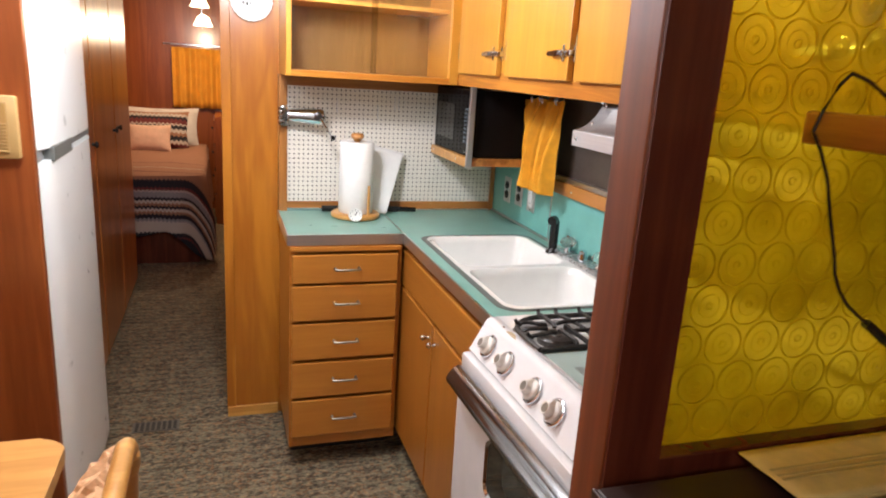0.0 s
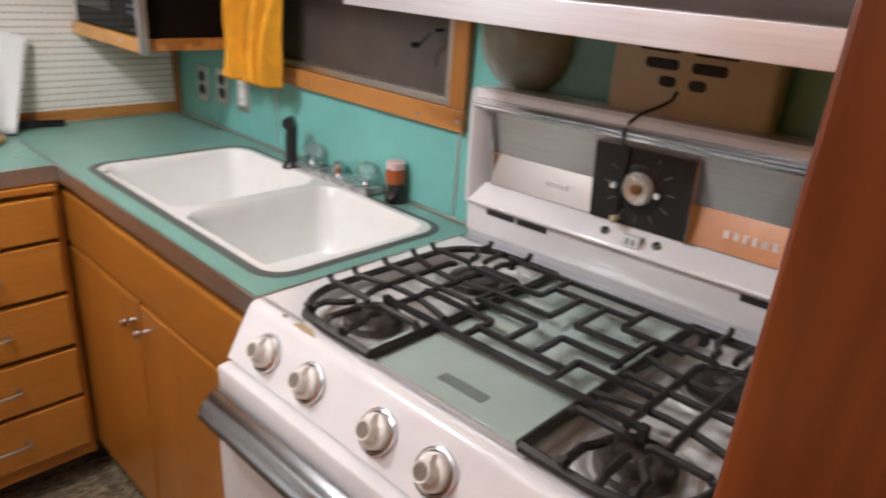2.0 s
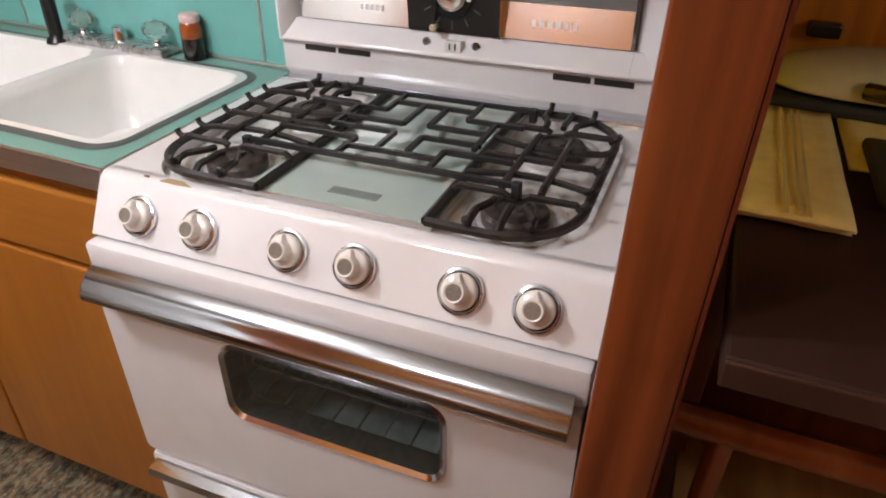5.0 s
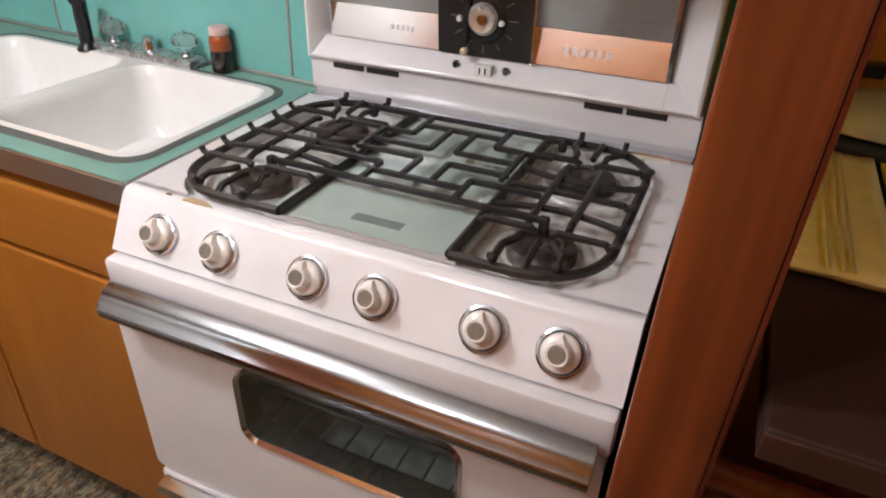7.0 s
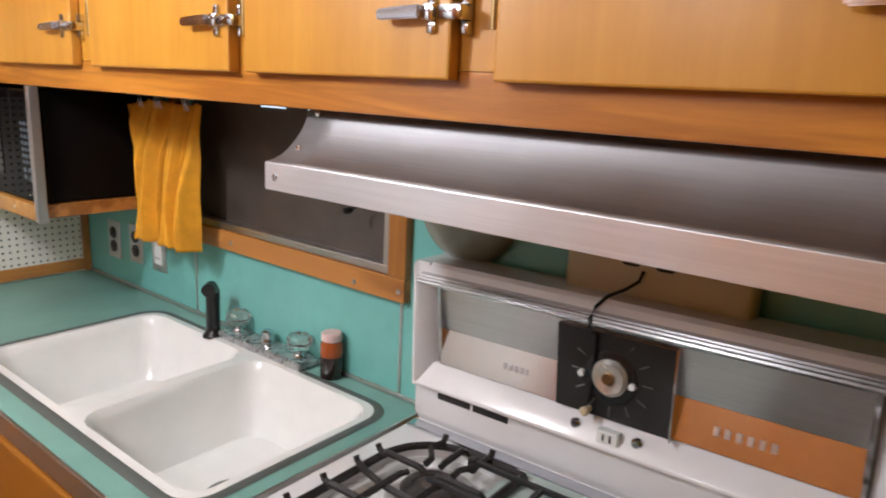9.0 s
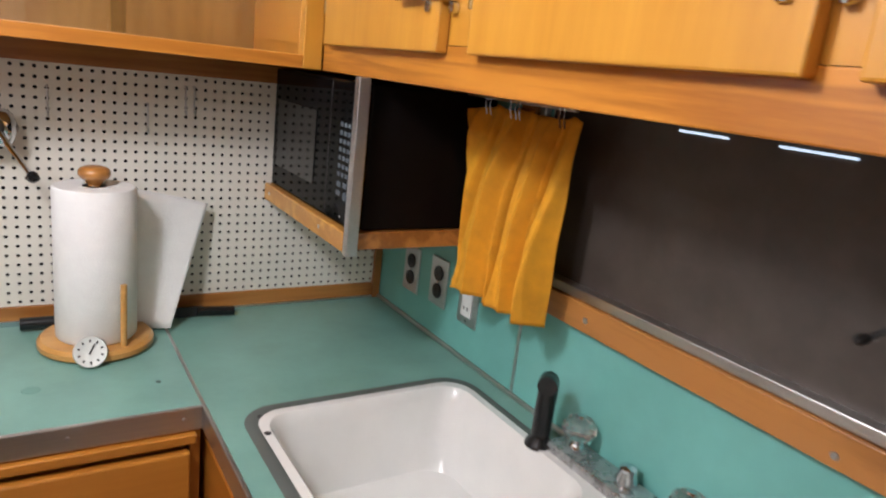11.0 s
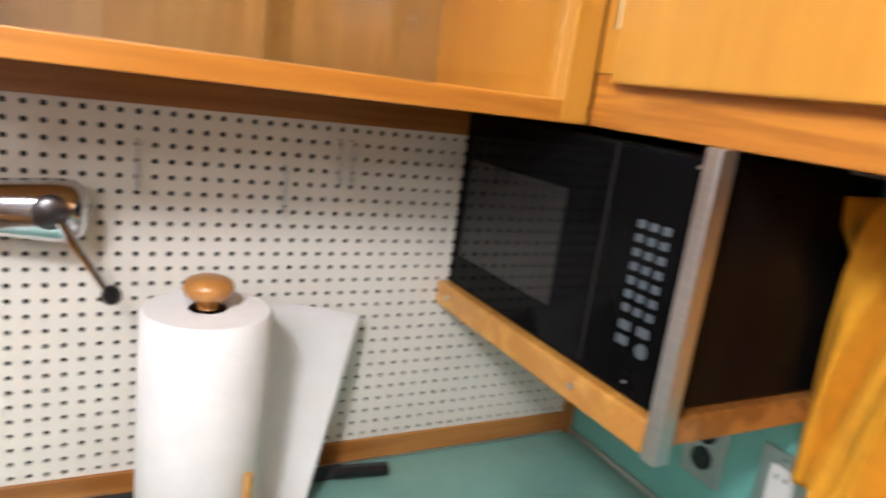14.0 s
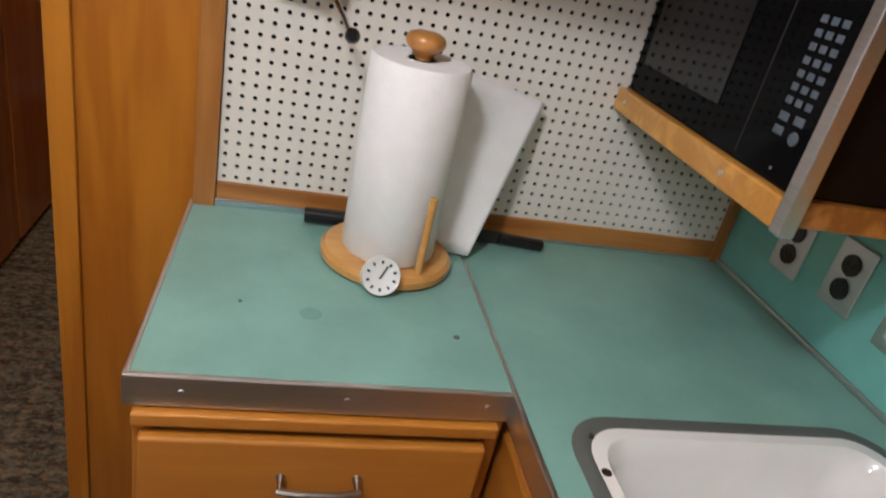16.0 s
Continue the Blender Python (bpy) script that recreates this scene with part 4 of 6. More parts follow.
    bmesh.ops.triangle_fill(bm, edges=edges, use_beauty=True, use_dissolve=False)
    for lp in (rim, gap):
        deep = [bm.verts.new((0.9045, v.co.y, v.co.z)) for v in lp]
        for i in range(len(lp)):
            bm.faces.new((lp[i], lp[(i + 1) % len(lp)], deep[(i + 1) % len(lp)], deep[i]))
    d = part("oven_door", bm, ENAMEL, t, "white enamel oven door")
    # Added black lining keeps the white hole walls dark behind the glass.
    bm = bmesh.new()
    walls = [[bm.verts.new((x, y, z)) for y, z in rounded(1.1668, 1.4912, 0.6168, 0.7392, 0.0235)] for x in (0.8684, 0.9050)]
    for i in range(len(walls[0])):
        q = (i + 1) % len(walls[0])
        bm.faces.new((walls[0][i], walls[0][q], walls[1][q], walls[1][i]))
    solidify(part("dark_hole_lining", bm, DARK, d, "black lining added to darken the window hole"), 0.0008)
    fr = [(1.158, 1.500, 0.608, 0.748, 0.030)]
    y0, y1, z0, z1, r = fr[0]
    bm = bmesh.new()
    o, i2 = rounded(y0, y1, z0, z1, r), rounded(y0 + 0.009, y1 - 0.009, z0 + 0.009, z1 - 0.009, r - 0.008)
    n = len(o)
    a = [bm.verts.new((0.868, *p)) for p in o]
    c = [bm.verts.new((0.862, *p)) for p in rounded(y0 + 0.003, y1 - 0.003, z0 + 0.003, z1 - 0.003, r - 0.003)]
    e = [bm.verts.new((0.8672, *p)) for p in i2]
    for u, v in ((a, c), (c, e)):
        for i in range(n):
            bm.faces.new((u[i], u[(i + 1) % n], v[(i + 1) % n], v[i]))
    part("window_frame", bm, CHROME, d, "chrome window bezel", True)
    pane = part("oven_window", prism(rounded(1.164, 1.494, 0.614, 0.742, 0.023), "x", 0.8672, 0.8682), OVEN_GLASS, d, "clear tinted oven glass")
    pane.visible_shadow = False
    # handle: wide shaped chrome bar
    bm = prism([(0.868, 0.826), (0.862, 0.828), (0.850, 0.823), (0.841, 0.814), (0.836, 0.8045), (0.8335, 0.803), (0.831, 0.799), (0.8315, 0.790), (0.835, 0.785), (0.842, 0.784), (0.868, 0.787)], "y", 1.007, 1.690)
    bmesh.ops.bevel(bm, geom=list(bm.edges), offset=0.0010, segments=2, affect="EDGES")
    part("door_handle", bm, BAR, d, "full width chrome handle bar", True)
    part("drawer_front", box(0.868, 0.905, SY0 + 0.004, SY1 - 0.004, 0.10, 0.440, 0.008), ENAMEL, t, "white enamel broiler drawer front", True)
    bm = prism([(0.868, 0.432), (0.846, 0.428), (0.842, 0.416), (0.852, 0.410), (0.868, 0.414)], "y", 1.007, 1.690)
    part("drawer_handle", bm, CHROME, t, "chrome drawer handle bar", True)
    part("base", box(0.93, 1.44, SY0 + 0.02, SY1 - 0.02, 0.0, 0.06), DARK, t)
    # knobs on the slope
    slope = math.atan2(0.064, 0.038)
    nx, nz = -math.sin(slope), math.cos(slope)
    place = Matrix.Translation((0.9105, 0, 0.8945)) @ Matrix.Rotation(math.atan2(nx, nz), 4, "Y") @ Matrix.Scale(0.94, 4)
    skirt = mesh_of("knob_skirt", lathe([(0.0300, 0.0), (0.0305, 0.003), (0.0292, 0.0062), (0.0268, 0.0072), (0.0252, 0.0060), (0.0248, 0.0015), (0.020, 0.0012)], (0, 0, 0), "z", 28), CHROME, True)
    cream = plain("knob_cream", (0.80, 0.75, 0.69), 0.22, vary=0.05)
    bm = lathe([(0.0232, 0.0015), (0.0232, 0.0115), (0.0222, 0.0135), (0.0190, 0.0150), (0.0150, 0.0165), (0.0138, 0.0200), (0.0136, 0.0300), (0.0122, 0.0314), (0.0108, 0.0306)], (0, 0, 0), "z", 28)
    knob = mesh_of("knob", bm, cream, True)
    cap = mesh_of("knob_cap", lathe([(0.0107, 0.0302), (0.0102, 0.0308), (0.001, 0.0312)], (0, 0, 0), "z", 24), plain("knob_insert", (0.20, 0.17, 0.135), 0.35, 0.1, vary=0.25, size=200), True)
    bm = bmesh.new()
    wedge = [bm.verts.new(p) for p in ((0.0228, 0.0, 0.0125), (0.006, -0.0115, 0.0125), (0.006, 0.0115, 0.0125), (0.0212, 0.0, 0.0215), (0.0115, -0.0062, 0.0300), (0.0115, 0.0062, 0.0300), (0.006, -0.0108, 0.022), (0.006, 0.0108, 0.022))]
    bmesh.ops.convex_hull(bm, input=wedge)
    bmesh.ops.recalc_face_normals(bm, faces=bm.faces)
    grip = mesh_of("knob_pointer", bm, cream)
    # Near-black ring paints the shade in the gap inside the skirt.
    groove = mesh_of("knob_gap_shade", lathe([(0.0250, 0.0018), (0.0225, 0.0022)], (0, 0, 0), "z", 28), DARK)
    for k, y in enumerate((1.626, 1.526, 1.390, 1.295, 1.158, 1.068)):
        s = shared("control_knob", knob, t, (0, 0, 0), "cream plastic knob with chrome skirt")
        s.matrix_basis = Matrix.Translation((0, y, 0)) @ place
        shared("knob_skirt", skirt, s, (0, 0, 0), "chrome ring")
        shared("knob_cap", cap, s, (0, 0, 0))
        shared("knob_gap_shade", groove, s, (0, 0, 0))
        shared("knob_pointer", grip, s, (0, 0, 0))
    part("panel_seam", box(0.896, 0.906, SY0 + 0.002, SY1 - 0.002, 0.853, 0.8605), DARK, t, "dark seam below the control panel")
    # glass griddle cover and label
    part("griddle_cover", box(0.957, 1.372, 1.212, 1.482, 0.9385, 0.9455, 0.002), GREENGLASS, t, "pale green glass griddle cover")
    part("cover_label", box(0.985, 1.003, 1.302, 1.372, 0.9455, 0.9462), plain("faded_label", (0.17, 0.20, 0.185), 0.4), t, "faded grey label")
    part("cover_edge", box(0.953, 0.957, 1.212, 1.482, 0.938, 0.946, 0.001), STEEL, t)
    # maze rack
    rack = part("griddle_rack", tube([(1.058, 1.545, 0.964), (1.058, 1.140, 0.964)], 0.0052, 4), IRON, t, "black cast iron maze pattern rack")
    z = 0.964
    segs = [((1.318, 1.525), (1.318, 1.190)), ((1.24, 1.545), (1.24, 1.410)), ((1.24, 1.410), (1.318, 1.410)), ((1.243, 1.185), (1.243, 1.274)), ((1.243, 1.274), (1.318, 1.274)),
            ((1.278, 1.410), (1.278, 1.274)), ((1.276, 1.360), (1.195, 1.360)), ((1.195, 1.360), (1.195, 1.460)), ((1.276, 1.320), (1.199, 1.320)), ((1.199, 1.320), (1.199, 1.226)),
            ((1.24, 1.460), (1.155, 1.460)), ((1.243, 1.228), (1.142, 1.228)), ((1.160, 1.458), (1.160, 1.357)), ((1.160, 1.357), (1.093, 1.357)), ((1.093, 1.407), (1.093, 1.267)),
            ((1.157, 1.312), (1.100, 1.312)), ((1.157, 1.312), (1.157, 1.222)), ((1.121, 1.530), (1.121, 1.401)), ((1.121, 1.401), (1.058, 1.401)), ((1.120, 1.164), (1.120, 1.263)), ((1.120, 1.263), (1.058, 1.263))]
    for p, q in segs:
        part("rack_bar", tube([(*p, z), (*q, z)], 0.0048, 4), IRON, rack)
    for x, y in ((1.058, 1.545), (1.058, 1.140), (1.318, 1.525), (1.318, 1.190)):
        part("rack_foot", box(x - 0.006, x + 0.006, y - 0.006, y + 0.006, 0.946, 0.969, 0.002), IRON, rack)
    # grates over the burners
    ring_metal = plain("ring_metal", (0.80, 0.78, 0.76), 0.25, 0.5, vary=0.2, size=40)
    burner_iron = plain("burner_iron", (0.060, 0.048, 0.041), 0.42, vary=0.5, size=40)
    for yi, yo in ((1.458, 1.650), (1.220, 1.050)):
        s = 1 if yo > yi else -1
        w = abs(yo - yi)
        z0, r, xa, xb = 0.951, 0.092, 0.953, 1.350
        g = part("burner_grate", tube([(xa, yi, z0), (xb, yi, z0)], 0.0066, 6), GRATE, t, "black cast iron burner grate")
        for xe, d in ((xa, 1), (xb, -1)):
            arc = [(xe + d * r * (1 - math.cos(q)), yo - s * r * (1 - math.sin(q)), z0) for q in [math.pi / 2 * i / 9 for i in range(10)]]
            part("grate_rim", tube([(xe, yi, z0)] + arc, 0.0066, 6), GRATE, g, "", True)
        part("grate_rail", tube([(xa + r, yo, z0), (xb - r, yo, z0)], 0.0066, 6), GRATE, g)

        def inset(v):
            over = w * v - (w - r)
            return r - math.sqrt(max(r * r - over * over, 0.0)) if over > 0 else 0.0

        def finger(points, thick=0.0052):
            part("grate_finger", tube([(x, yi + s * w * v, z) for x, v, z in points], thick, 6), GRATE, g)

        def lug(x, v, dx, dv):
            """An upturned horn at the rim, pointing outwards."""
            y = yi + s * w * v
            tip = Vector((dx, s * dv, 0)).normalized() * 0.007
            part("grate_lug", tube([(x - tip.x * 1.4, y - tip.y * 1.4, 0.956), (x + tip.x * 0.3, y + tip.y * 0.3, 0.962), (x + tip.x * 0.8, y + tip.y * 0.8, 0.969)], 0.0046, 6), GRATE, g)
        for cx, xe, d in ((1.040, xa, 1), (1.258, xb, -1)):
            cy = yi + s * w * 0.5
            # two prongs from the end rim with an elbow towards the burner
            for v, vin in ((0.30, 0.36), (0.72, 0.62)):
                x = xe + d * inset(v)
                finger([(x, v, z0), (x + d * 0.010, v, 0.960), (cx - d * 0.052, v, 0.961), (cx - d * 0.030, vin, 0.961), (cx - d * 0.016, vin, 0.958)])
                lug(x, v, -d, 0)
            # a bar across the burner from the outer rail
            finger([(cx, 1.0, z0), (cx, 0.94, 0.961), (cx, 0.60, 0.961), (cx, 0.56, 0.957)])
            lug(cx, 1.0, 0, 1)
            finger([(cx, 0.0, z0), (cx, 0.06, 0.961), (cx, 0.40, 0.961), (cx, 0.44, 0.957)])
            # a bow on the side of the other burner
            bow = [(cx + d * (0.046 + 0.018 * math.sin(math.pi * k / 10)), k / 10, 0.957) for k in range(11)]
            finger(bow, 0.0052)
            lug(cx + d * 0.046, 1.0, 0, 1)
            finger([(xe + d * inset(0.52), 0.52, z0), (xe + d * 0.014, 0.52, 0.960), (cx - d * 0.034, 0.51, 0.960), (cx - d * 0.024, 0.51, 0.957)])
            part("burner", lathe([(0.043, 0.0), (0.044, 0.014), (0.040, 0.0185), (0.026, 0.0200), (0.024, 0.0180), (0.012, 0.0180), (0.010, 0.0205), (0.001, 0.0210)], (cx, cy, 0.9235), "z", 32), burner_iron, t, "dark cast iron burner head", True)
            part("drip_ring", lathe([(0.066, 0.001), (0.0655, 0.0060), (0.0600, 0.0075), (0.0535, 0.0050), (0.049, 0.0008)], (cx, cy, 0.9240), "z", 40), ring_metal, t, "bright metal drip ring", True)
        finger([(1.149, 0.0, z0), (1.149, 0.06, 0.960), (1.149, 0.94, 0.960), (1.149, 1.0, z0)])
        lug(1.149, 1.0, 0, 1)
        # long bars that join the two bows
        for v in (0.36, 0.66):
            finger([(1.055, v, 0.957), (1.070, v, 0.961), (1.228, v, 0.961), (1.243, v, 0.957)])
    # backguard
    part("vent_strip", prism([(1.410, 0.938), (1.402, 0.950), (1.397, 0.958), (1.397, 1.012), (1.452, 1.012), (1.452, 0.938)], "y", SY0 + 0.006, SY1 - 0.004), ENAMEL, t, "white enamel strip with vents", True)
    bg = part("backguard", prism([(1.387, 1.011), (1.3845, 1.0125), (1.3842, 1.0155), (1.386, 1.0185), (1.413, 1.0465), (1.430, 1.048), (1.430, 1.184), (1.390, 1.187), (1.3865, 1.190), (1.3865, 1.216), (1.392, 1.222), (1.452, 1.222), (1.452, 1.011)], "y", 1.060, 1.668), ENAMEL, t, "white enamel backguard with instrument panel", True)
    for yo, sg in ((SY1 - 0.002, -1), (SY0 + 0.008, 1)):
        inner = 1.668 if sg < 0 else 1.060
        bm = prism([(1.452, yo), (1.392, yo), (1.386, yo + sg * 0.003), (1.384, yo + sg * 0.008), (1.387, yo + sg * 0.014), (1.428, inner - sg * 0.001), (1.452, inner)], "z", 1.011, 1.222)
        top = [e for e in bm.edges if all(v.co.z > 1.2 for v in e.verts) and all(abs(v.co.y - yo) < 0.009 for v in e.verts)]
        bmesh.ops.bevel(bm, geom=top, offset=0.010, segments=4, profile=0.5, affect="EDGES")
        part("backguard_end", bm, ENAMEL, bg, "flared white enamel end", True)
        y0, y1 = (inner + 0.0003, yo - 0.010) if sg < 0 else (yo + 0.010, inner - 0.0003)
        part("frame_corner", prism([(1.387, 1.0112), (1.3848, 1.0127), (1.3846, 1.0155), (1.3865, 1.0185), (1.4135, 1.0463), (1.4285, 1.0463), (1.4285, 1.0112)], "y", y0, y1), ENAMEL, bg)
        part("frame_corner", box(1.3868, 1.4285, y0, y1, 1.1895, 1.2215, 0.001), ENAMEL, bg)
    part("trim_panel", prism([(1.410, 1.049), (1.4225, 1.105), (1.4295, 1.105), (1.4295, 1.049)], "y", 1.066, 1.662), COPPER, bg, "polished metal panel")
    part("trim_panel", prism([(1.4225, 1.1055), (1.408, 1.180), (1.4295, 1.180), (1.4295, 1.1055)], "y", 1.066, 1.662), brushed("ribbed_steel", (0.68, 0.66, 0.64), "y", 0.30), bg, "ribbed dull metal panel")
    for y in (1.0635, 1.6645):
        part("panel_end_trim", prism([(1.429, 1.048), (1.416, 1.048), (1.405, 1.178), (1.407, 1.184), (1.429, 1.184)], "y", y - 0.003, y + 0.003), CHROME, bg, "chrome end trim")
    bm = prism([(1.374, 1.187), (1.371, 1.195), (1.375, 1.203), (1.397, 1.207), (1.397, 1.187)], "y", 1.030, 1.686)
    bmesh.ops.bevel(bm, geom=list(bm.edges), offset=0.003, segments=2, affect="EDGES")
    part("top_bar", bm, VISOR, bg, "chrome visor bar", True)
    ck = part("clock", prism([(1.408, 1.048), (1.400, 1.172), (1.429, 1.172), (1.429, 1.048)], "y", 1.278, 1.446), plain("clock_black", (0.022, 0.020, 0.018), 0.22), bg, "square black clock face with a round dial")
    part("clock_side", box(1.398, 1.429, 1.2755, 1.278, 1.048, 1.173), CHROME, ck)
    cz, cy = 1.112, 1.364
    part("dial", lathe([(0.026, 0.0), (0.026, -0.006), (0.021, -0.010), (0.012, -0.008)], (1.4035, cy, cz), "x", 32), plain("dial_silver", (0.66, 0.62, 0.56), 0.25, 0.7, vary=0.25, size=60), ck, "silver and copper dial", True)
    part("dial_ring", lathe([(0.037, 0.0), (0.037, -0.003), (0.033, -0.004)], (1.4045, cy, cz), "x", 36), BLACK, ck, "", True)
    part("dial_boss", lathe([(0.009, 0.0), (0.008, -0.004)], (1.3945, cy, cz), "x", 20), plain("brass", (0.42, 0.26, 0.12), 0.25, 1.0), ck, "brass dial centre", True)
    tick = plain("tick_grey", (0.10, 0.095, 0.085), 0.5)
    for i in range(12):
        a = 2 * math.pi * i / 12
        p0, p1 = 0.044, 0.058
        part("hour_mark", tube([(1.4045 - 0.003 * math.sin(a) * 0.8, cy + p0 * math.cos(a), cz + p0 * math.sin(a)), (1.4035 - 0.003 * math.sin(a) * 0.8, cy + p1 * math.cos(a), cz + p1 * math.sin(a))], 0.0011, 5), tick, ck)
    for dy in (-0.032, 0.042):
        part("set_button", lathe([(0.005, 0.0), (0.0045, -0.006)], (1.403, cy + dy, cz - 0.004), "x", 14), WHITE, ck, "small white button", True)
    part("set_knob", lathe([(0.004, 0.0), (0.005, -0.010), (0.007, -0.016), (0.004, -0.020)], (1.405, 1.392, 1.058), "x", 14), IVORY, ck, "ivory setting knob", True)
    for y in (1.318, 1.408):
        part("indicator", lathe([(0.008, 0.0), (0.008, -0.004), (0.005, -0.007)], (1.4005, y, 1.032), "x", 16), CHROME, bg, "chrome indicator", True)
    part("outlet", box(1.3865, 1.4005, 1.341, 1.371, 1.022, 1.040, 0.001), WHITE, bg, "small white socket")
    for dy in (-0.005, 0.005):
        part("outlet_slot", box(1.3855, 1.3868, 1.356 + dy - 0.0012, 1.356 + dy + 0.0012, 1.026, 1.036), DARK, bg)
    for y0, y1 in ((1.589, 1.653), (1.518, 1.583), (1.120, 1.182), (1.051, 1.114)):
        part("vent_slot", box(1.3955, 1.400, y0, y1, 0.994, 1.004), DARK, bg, "dark vent slot")
    part("back_rail", box(1.374, 1.400, SY0 + 0.004, SY1 - 0.004, 0.938, 0.944, 0.0025), CHROME, t, "bright seam rail behind the cooktop")

    for y in (1.500, 1.510, 1.520, 1.530, 1.540):
        part("badge_bar", prism([(1.4135, 1.072), (1.4155, 1.081), (1.420, 1.081), (1.420, 1.072)], "y", y - 0.0025, y + 0.0025), STEEL, bg, "raised badge mark")
    for i in range(6):
        y = 1.225 - i * 0.0135
        part("badge_bar", prism([(1.4130, 1.070), (1.4155, 1.081), (1.420, 1.081), (1.420, 1.070)], "y", y - 0.0035, y + 0.0035), STEEL, bg, "raised badge mark")
    t.matrix_basis = Matrix.Translation((1.15, 1.3365, 0.003)) @ Matrix.Rotation(radians(-1.5), 4, "X")


stove()


def radio():
    t = thing("wall_radio", (1.46, 1.34, 1.20), "ivory plastic radio with dark louvred grille and cord", "radio")
    part("case", box(1.425, EAST - 0.006, 1.212, 1.465, 1.180, 1.400, 0.012, seg=3), IVORY, t, "", True)
    for s in (-1, 1):
        for i, w in enumerate((0.026, 0.052, 0.066, 0.072, 0.074)):
            yc = 1.345 + s * (0.010 + w / 2)
            z = 1.274 + i * 0.024
            part("grille_slot", prism([(yc + (p[0] - yc), p[1]) for p in rounded(yc - w / 2, yc + w / 2, z - 0.0075, z + 0.0075, 0.006, 4)], "x", 1.4238, 1.4256), DARK, t)
    part("power_cord", tube([(1.424, 1.350, 1.262), (1.415, 1.351, 1.250), (1.402, 1.362, 1.240), (1.392, 1.382, 1.228), (1.380, 1.392, 1.214), (1.370, 1.394, 1.200), (1.374, 1.394, 1.184), (1.396, 1.394, 1.172), (1.398, 1.394, 1.130), (1.400, 1.396, 1.070)], 0.0024, 8), BLACK, t, "thin black cord", True)


radio()
bm = lathe([(0.092, 0.0), (0.095, -0.006), (0.090, -0.022), (0.072, -0.044), (0.040, -0.060), (0.006, -0.065)], (EAST - 0.006, 1.660, 1.300), "x", 48)
solo("wall_globe", bm, plain("milky_green_glass", (0.30, 0.35, 0.30), 0.18, vary=0.15, size=14, coat=0.4), "dull green-grey round glass cover fixed to the wall", "glass cover", smooth=True)


# ---- counter things ----
def towel_holder():
    t = thing("paper_towel_holder", (0.835, 2.895, 0.915), "turned wooden paper towel holder with a white roll", "towel holder")
    cx, cy = 0.835, 2.895
    part("base", lathe([(0.090, 0.0), (0.096, 0.005), (0.096, 0.014), (0.090, 0.020), (0.02, 0.020)], (cx, cy, 0.9155), "z", 40), TABLE_WOOD, t, "", True)
    part("rod", lathe([(0.012, 0.020), (0.012, 0.292), (0.010, 0.296), (0.0125, 0.300), (0.0165, 0.305), (0.0225, 0.309), (0.0262, 0.315), (0.0258, 0.321), (0.0225, 0.326), (0.0150, 0.329), (0.006, 0.330)], (cx, cy, 0.9155), "z", 32), KNOB_WOOD, t, "turned knob on a dowel", True)
    part("side_rod", tube([(cx + 0.036, cy - 0.071, 0.930), (cx + 0.037, cy - 0.071, 1.050)], 0.0055, 10), TABLE_WOOD, t, "thin upright dowel", True)
    bm = lathe([(0.020, 0.274), (0.020, 0.0), (0.064, 0.0), (0.067, 0.004), (0.067, 0.270), (0.064, 0.274)], (cx, cy, 0.9365), "z", 56)
    part("paper_roll", bm, PAPER, t, "white paper towel roll", True)
    rows = []
    for j in range(13):
        v = j / 12
        row = []
        for i in range(21):
            u = i / 20
            z = 1.200 - 0.278 * v - 0.042 * u * (1 - v)
            xr, yr = 1.048 - 0.082 * v, 2.988 - 0.070 * v
            x = cx + 0.048 + (xr - cx - 0.048) * u
            y = cy + 0.046 + (yr - cy - 0.046) * u + 0.012 * math.sin(u * math.pi) * (1 - v)
            row.append((x, min(y, PEG - 0.004), z))
        rows.append(row)
    bm = bmesh.new()
    grid(bm, rows)
    solidify(part("loose_sheet", bm, PAPER, t, "loose sheet hanging off the roll", True), 0.0006)
    d = thing("dial_thermometer", (0.816, 2.79, 0.915), "round white dial thermometer leaning on the holder", "thermometer")
    bm = lathe([(0.026, 0.0), (0.027, -0.003), (0.0255, -0.007), (0.024, -0.006)], (0, 0, 0), "y", 36)
    m = Matrix.Translation((0.816, 2.797, 0.9425)) @ Matrix.Rotation(radians(-22), 4, "X")
    bm.transform(m)
    part("case", bm, WHITE, d, "", True)
    for i in range(10):
        a = 2 * math.pi * i / 10
        b2 = box(-0.0014, 0.0014, -0.0078, -0.0062, 0.0165, 0.0205)
        b2.transform(m @ Matrix.Rotation(a, 4, "Y"))
        part("scale_mark", b2, IRON, d)
    b2 = box(-0.001, 0.001, -0.0080, -0.0064, -0.004, 0.015)
    b2.transform(m @ Matrix.Rotation(radians(28), 4, "Y"))
    part("needle", b2, IRON, d)
    k = thing("kitchen_knife", (0.9, 2.985, 0.92), "black handled tool lying along the wall strip", "knife")
    part("handle", tube([(0.715, 2.985, 0.930), (0.80, 2.985, 0.930), (0.86, 2.985, 0.929)], 0.012, 10), BLACK, k, "", True)
    part("blade", box(0.86, 1.04, 2.983, 2.987, 0.9165, 0.938, 0.0008), IRON, k)
    part("tip_guard", tube([(1.03, 2.982, 0.928), (1.105, 2.975, 0.926)], 0.010, 8), BLACK, k, "dark guard", True)


towel_holder()


